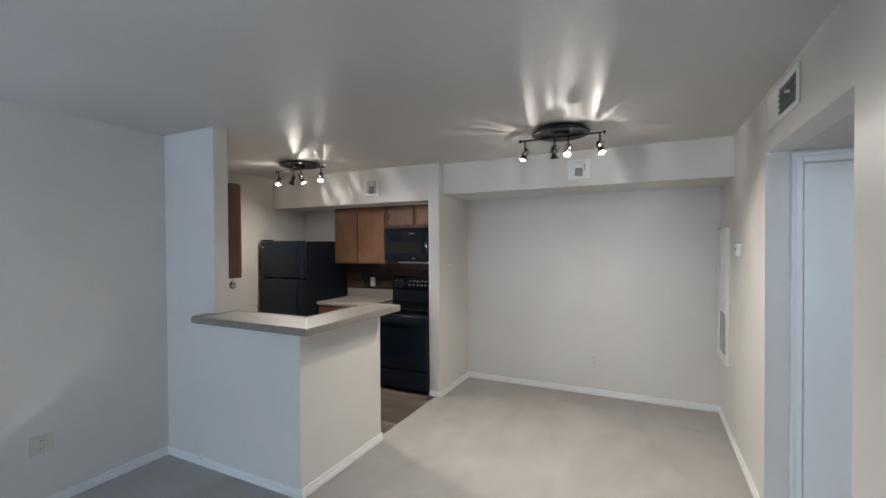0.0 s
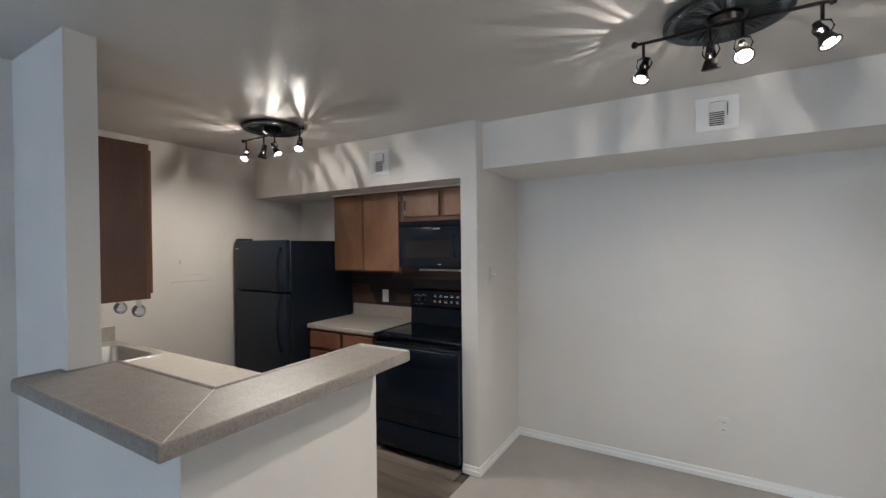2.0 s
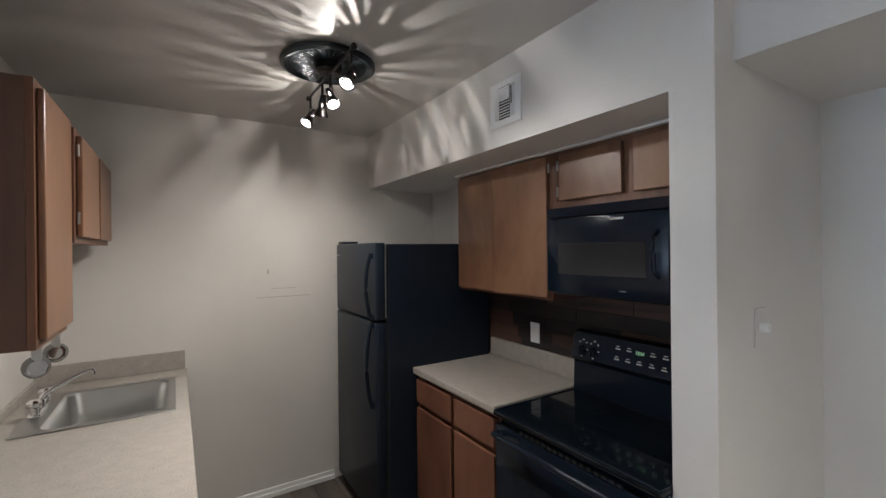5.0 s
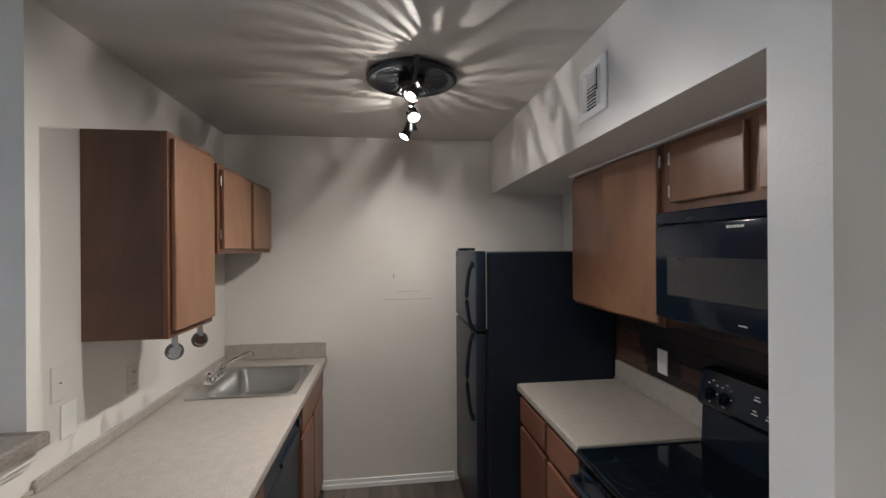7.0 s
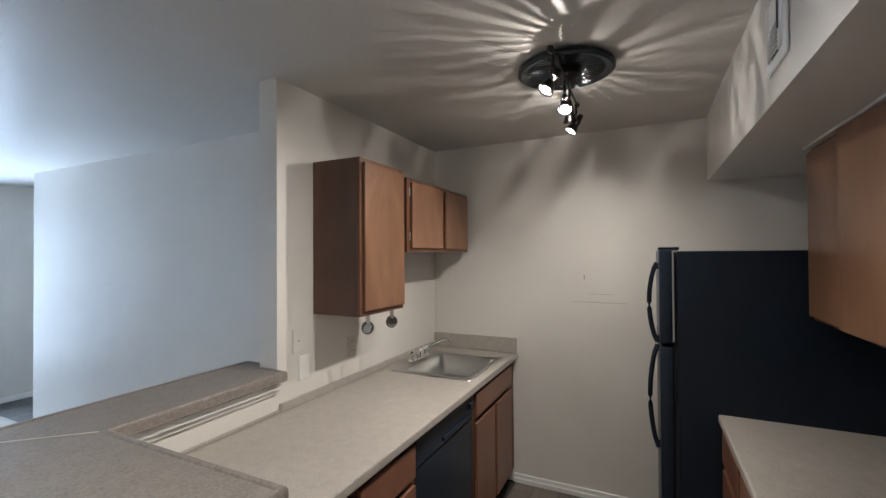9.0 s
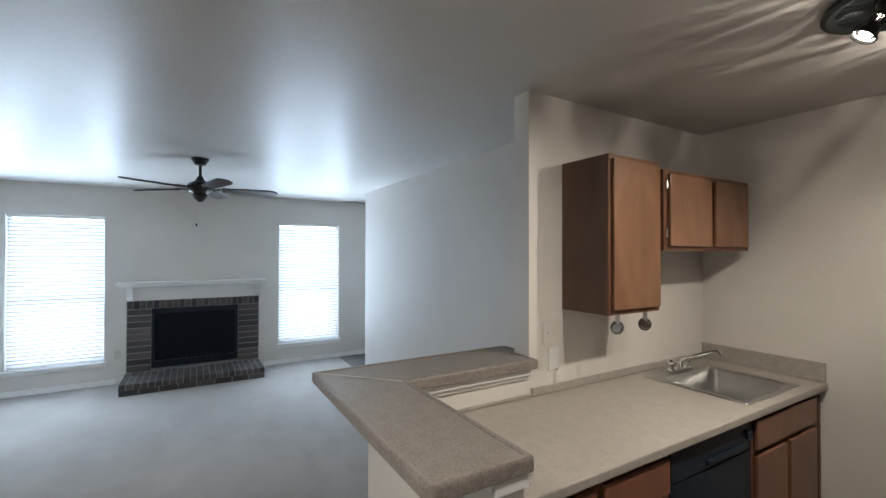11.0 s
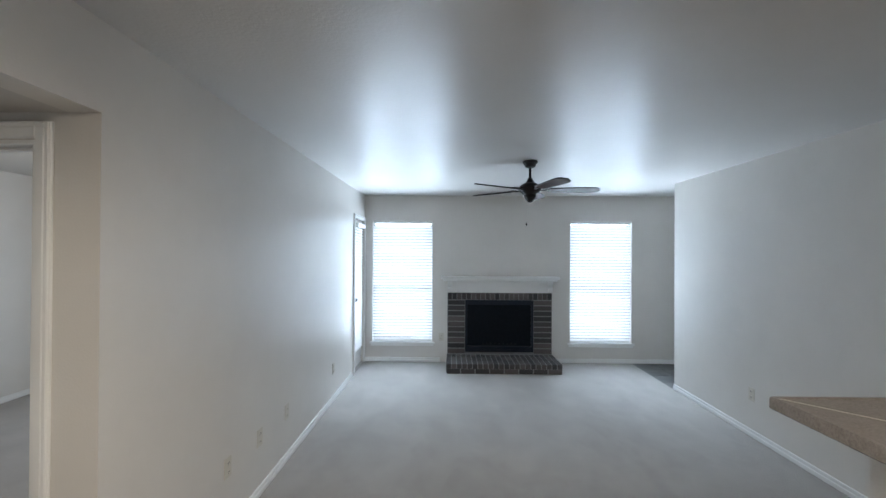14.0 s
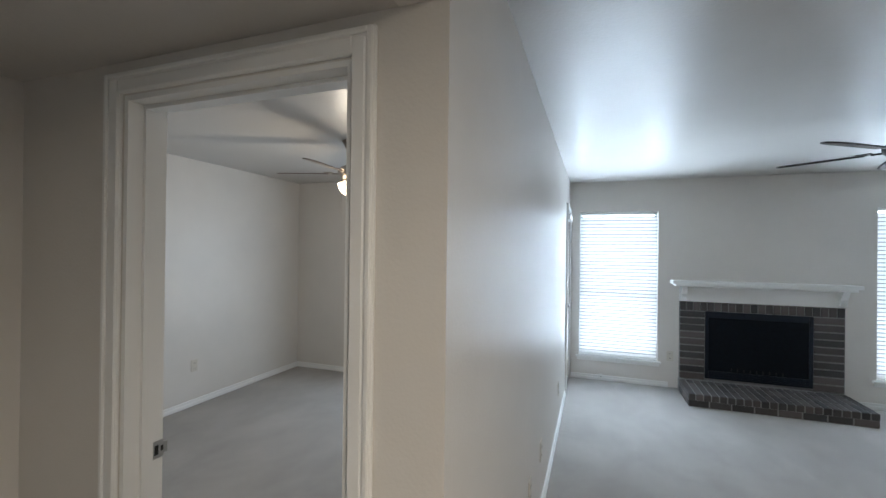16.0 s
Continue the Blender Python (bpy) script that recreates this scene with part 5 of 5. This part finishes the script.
        lathe(bm, [(0.017, -0.013), (0.022, -0.022), (0.029, -0.045), (0.033, -0.050), (0.033, -0.054), (0.0285, -0.054), (0.0255, -0.045), (0.019, -0.024), (0.0145, -0.015), (0.017, -0.013)], 0, 0, 26)
        bmesh.ops.transform(bm, matrix=m, verts=bm.verts)
        part("shade", bm, M_BRONZE, hd, smooth=True)
        bm = bm_new()
        lathe(bm, [(0.0255, -0.0475), (0.027, -0.0475), (0.027, -0.044), (0.0255, -0.044), (0.0255, -0.0475)], 0, 0, 26)
        lathe(bm, [(0.0, -0.047), (0.0155, -0.047), (0.0155, -0.043), (0.0, -0.043)], 0, 0, 20)
        bmesh.ops.transform(bm, matrix=m, verts=bm.verts)
        part("bulb_face", bm, M_BULB, hd, "lit bulb face")
        d = bpy.data.lights.new("spot_bulb", "POINT")
        d.energy, d.color, d.shadow_soft_size = SPOT_W, WARM, 0.0004
        lamp = new("spot_bulb", d)
        lamp.location = m @ Vector((0, 0, -0.006))
        d = bpy.data.lights.new("spot_beam", "SPOT")
        d.energy, d.color, d.shadow_soft_size, d.spot_size, d.spot_blend = beam_w, WARM, 0.014, radians(134), 1.0
        beam = new("spot_beam", d)
        beam.matrix_world = m @ Matrix.Translation((0, 0, -0.056))
    return t


spot_fixture("black ceiling medallion with four lit spot lamps over the dining space", 0.356, 5.40, 0.05, 0.655, [(0.083, 148, 22), (0.31, 0, 15), (0.409, 180, 40), (0.628, -135, 27)], BEAM_DINING, 0.02)
spot_fixture("black ribbed ceiling medallion with four lit spot lamps over the kitchen", -2.33, 5.505, -2.67, -2.015, [(-2.635, -153, 35), (-2.43, 90, 25), (-2.31, -81, 35), (-2.05, -143, 36)], BEAM_KITCHEN)


# ---- pieces of walls and floors ----
def piece(name, parent, bm, material):
    return part(name, bm, material, parent)


def shared_pieces(name, parent, material, w, d, h, places, bevel=0.003):
    """Alike blocks of w by d by h on one mesh, their centres at places."""
    bm = bm_new()
    box(bm, -w / 2, w / 2, -d / 2, d / 2, -h / 2, h / 2, bevel, 1)
    me = bpy.data.meshes.new(name)
    bmesh.ops.recalc_face_normals(bm, faces=bm.faces)
    bm.to_mesh(me)
    bm.free()
    me.materials.append(material)
    off = base_of(parent)
    for p in places:
        ob = new(name, me)
        ob.parent = parent
        ob.location = Vector(p) - off


rnd = random.Random(4)
# surround: stacked side courses, a soldier row on top
n, ch = 10, (BZ1 - HT) / 10
for x0, x1 in ((FX0, BX0), (BX1, FX1)):
    shared_pieces("brick", fire, M_BRICK, x1 - x0 - 0.012, 0.05, ch - 0.016, [((x0 + x1) / 2, FY - 0.021 + rnd.uniform(-0.002, 0.002), HT + ch * (i + 0.5)) for i in range(n)])
cols = 22
cw = (FX1 - FX0) / cols
shared_pieces("brick", fire, M_BRICK, cw - 0.01, 0.05, FT - BZ1 - 0.012, [(FX0 + cw * (i + 0.5), FY - 0.021 + rnd.uniform(-0.002, 0.002), (FT + BZ1) / 2) for i in range(cols)])
# hearth: rowlock front and two rows of top bricks
cols = 22
cw = (HX1 - HX0) / cols
shared_pieces("brick", fire, M_BRICK, cw - 0.01, 0.21, 0.065, [(HX0 + cw * (i + 0.5), HY - 0.105 + rnd.uniform(-0.003, 0.003), HT - 0.0325) for i in range(cols)], 0.005)
shared_pieces("brick", fire, M_BRICK, cw - 0.01, 0.20, 0.06, [(HX0 + cw * (i + 0.5), HY - 0.318, HT - 0.031) for i in range(cols)], 0.005)
shared_pieces("brick", fire, M_BRICK, cw - 0.01, 0.12, 0.06, [(HX0 + cw * (i + 0.5), HY - 0.483, HT - 0.031) for i in range(cols)], 0.005)
fc_ = 8
fw = (HX1 - HX0) / fc_
shared_pieces("brick", fire, M_BRICK, fw - 0.01, 0.1, 0.066, [(HX0 + fw * (i + 0.5), HY - 0.054, 0.036) for i in range(fc_)], 0.005)
for sx in (HX0 + 0.048, HX1 - 0.048):
    shared_pieces("brick", fire, M_BRICK, 0.096, 0.2, 0.066, [(sx, HY - 0.215 - 0.21 * i, 0.036) for i in range(2)], 0.005)

# kitchen floor planks, along x
kf = bpy.data.objects["floor_kitchen"]
pw, pl = 0.152, 1.22
row = 0
y = YK + 0.65
while y < YKB:
    x = XKW - rnd.uniform(0, pl)
    while x < -1.09:
        xa, xb = max(x, XKW + 0.001), min(x + pl, -1.09)
        ya, yb = y, min(y + pw, YKB)
        if y + pw > 6.14:
            xb = min(xb, -1.157)
        if xb - xa > 0.02 and yb - ya > 0.01:
            if ya < 5.07:
                xb = min(xb, -1.152)
            if xb > xa:
                bm = bm_new()
                box(bm, xa + 0.0008, xb - 0.0008, ya + 0.0008, yb - 0.0008, -0.0095, 0.0, 0.0008, 1)
                piece("plank", kf, bm, M_VINYL)
        x += pl
    y += pw
    row += 1

# entry tiles
ke = bpy.data.objects["floor_entry"]
shared_pieces("tile", ke, M_TILE, 0.297, 0.297, 0.012, [(-2.405 - 0.15 - 0.3 * i, YF + 0.15 + 0.3 * j, -0.006) for i in range(4) for j in range(4)], 0.002)

# dark plank backsplash
bs = thing("plank_backsplash", (-1.9, YKB - 0.002, 1.15), "dark reddish-brown barn-wood plank backsplash", "backsplash")
bm = bm_new()
box(bm, -2.78, -1.157, YKB - 0.003, YKB - 0.001, 0.93, 1.376)
part("backing", bm, M_GROUT, bs)
hz = 0.074
for r_ in range(6):
    x = -2.78
    z = 0.932 + hz * r_
    while x < -1.157:
        L = rnd.uniform(0.25, 0.6)
        xb = min(x + L, -1.157)
        dd = rnd.uniform(0.005, 0.0085)
        bm = bm_new()
        box(bm, x + 0.0008, xb - 0.0008, YKB - 0.003 - dd + 0.0, YKB - 0.0031, z + 0.0008, z + hz - 0.0008, 0.001, 1)
        piece("plank", bs, bm, M_BSPL)
        x = xb
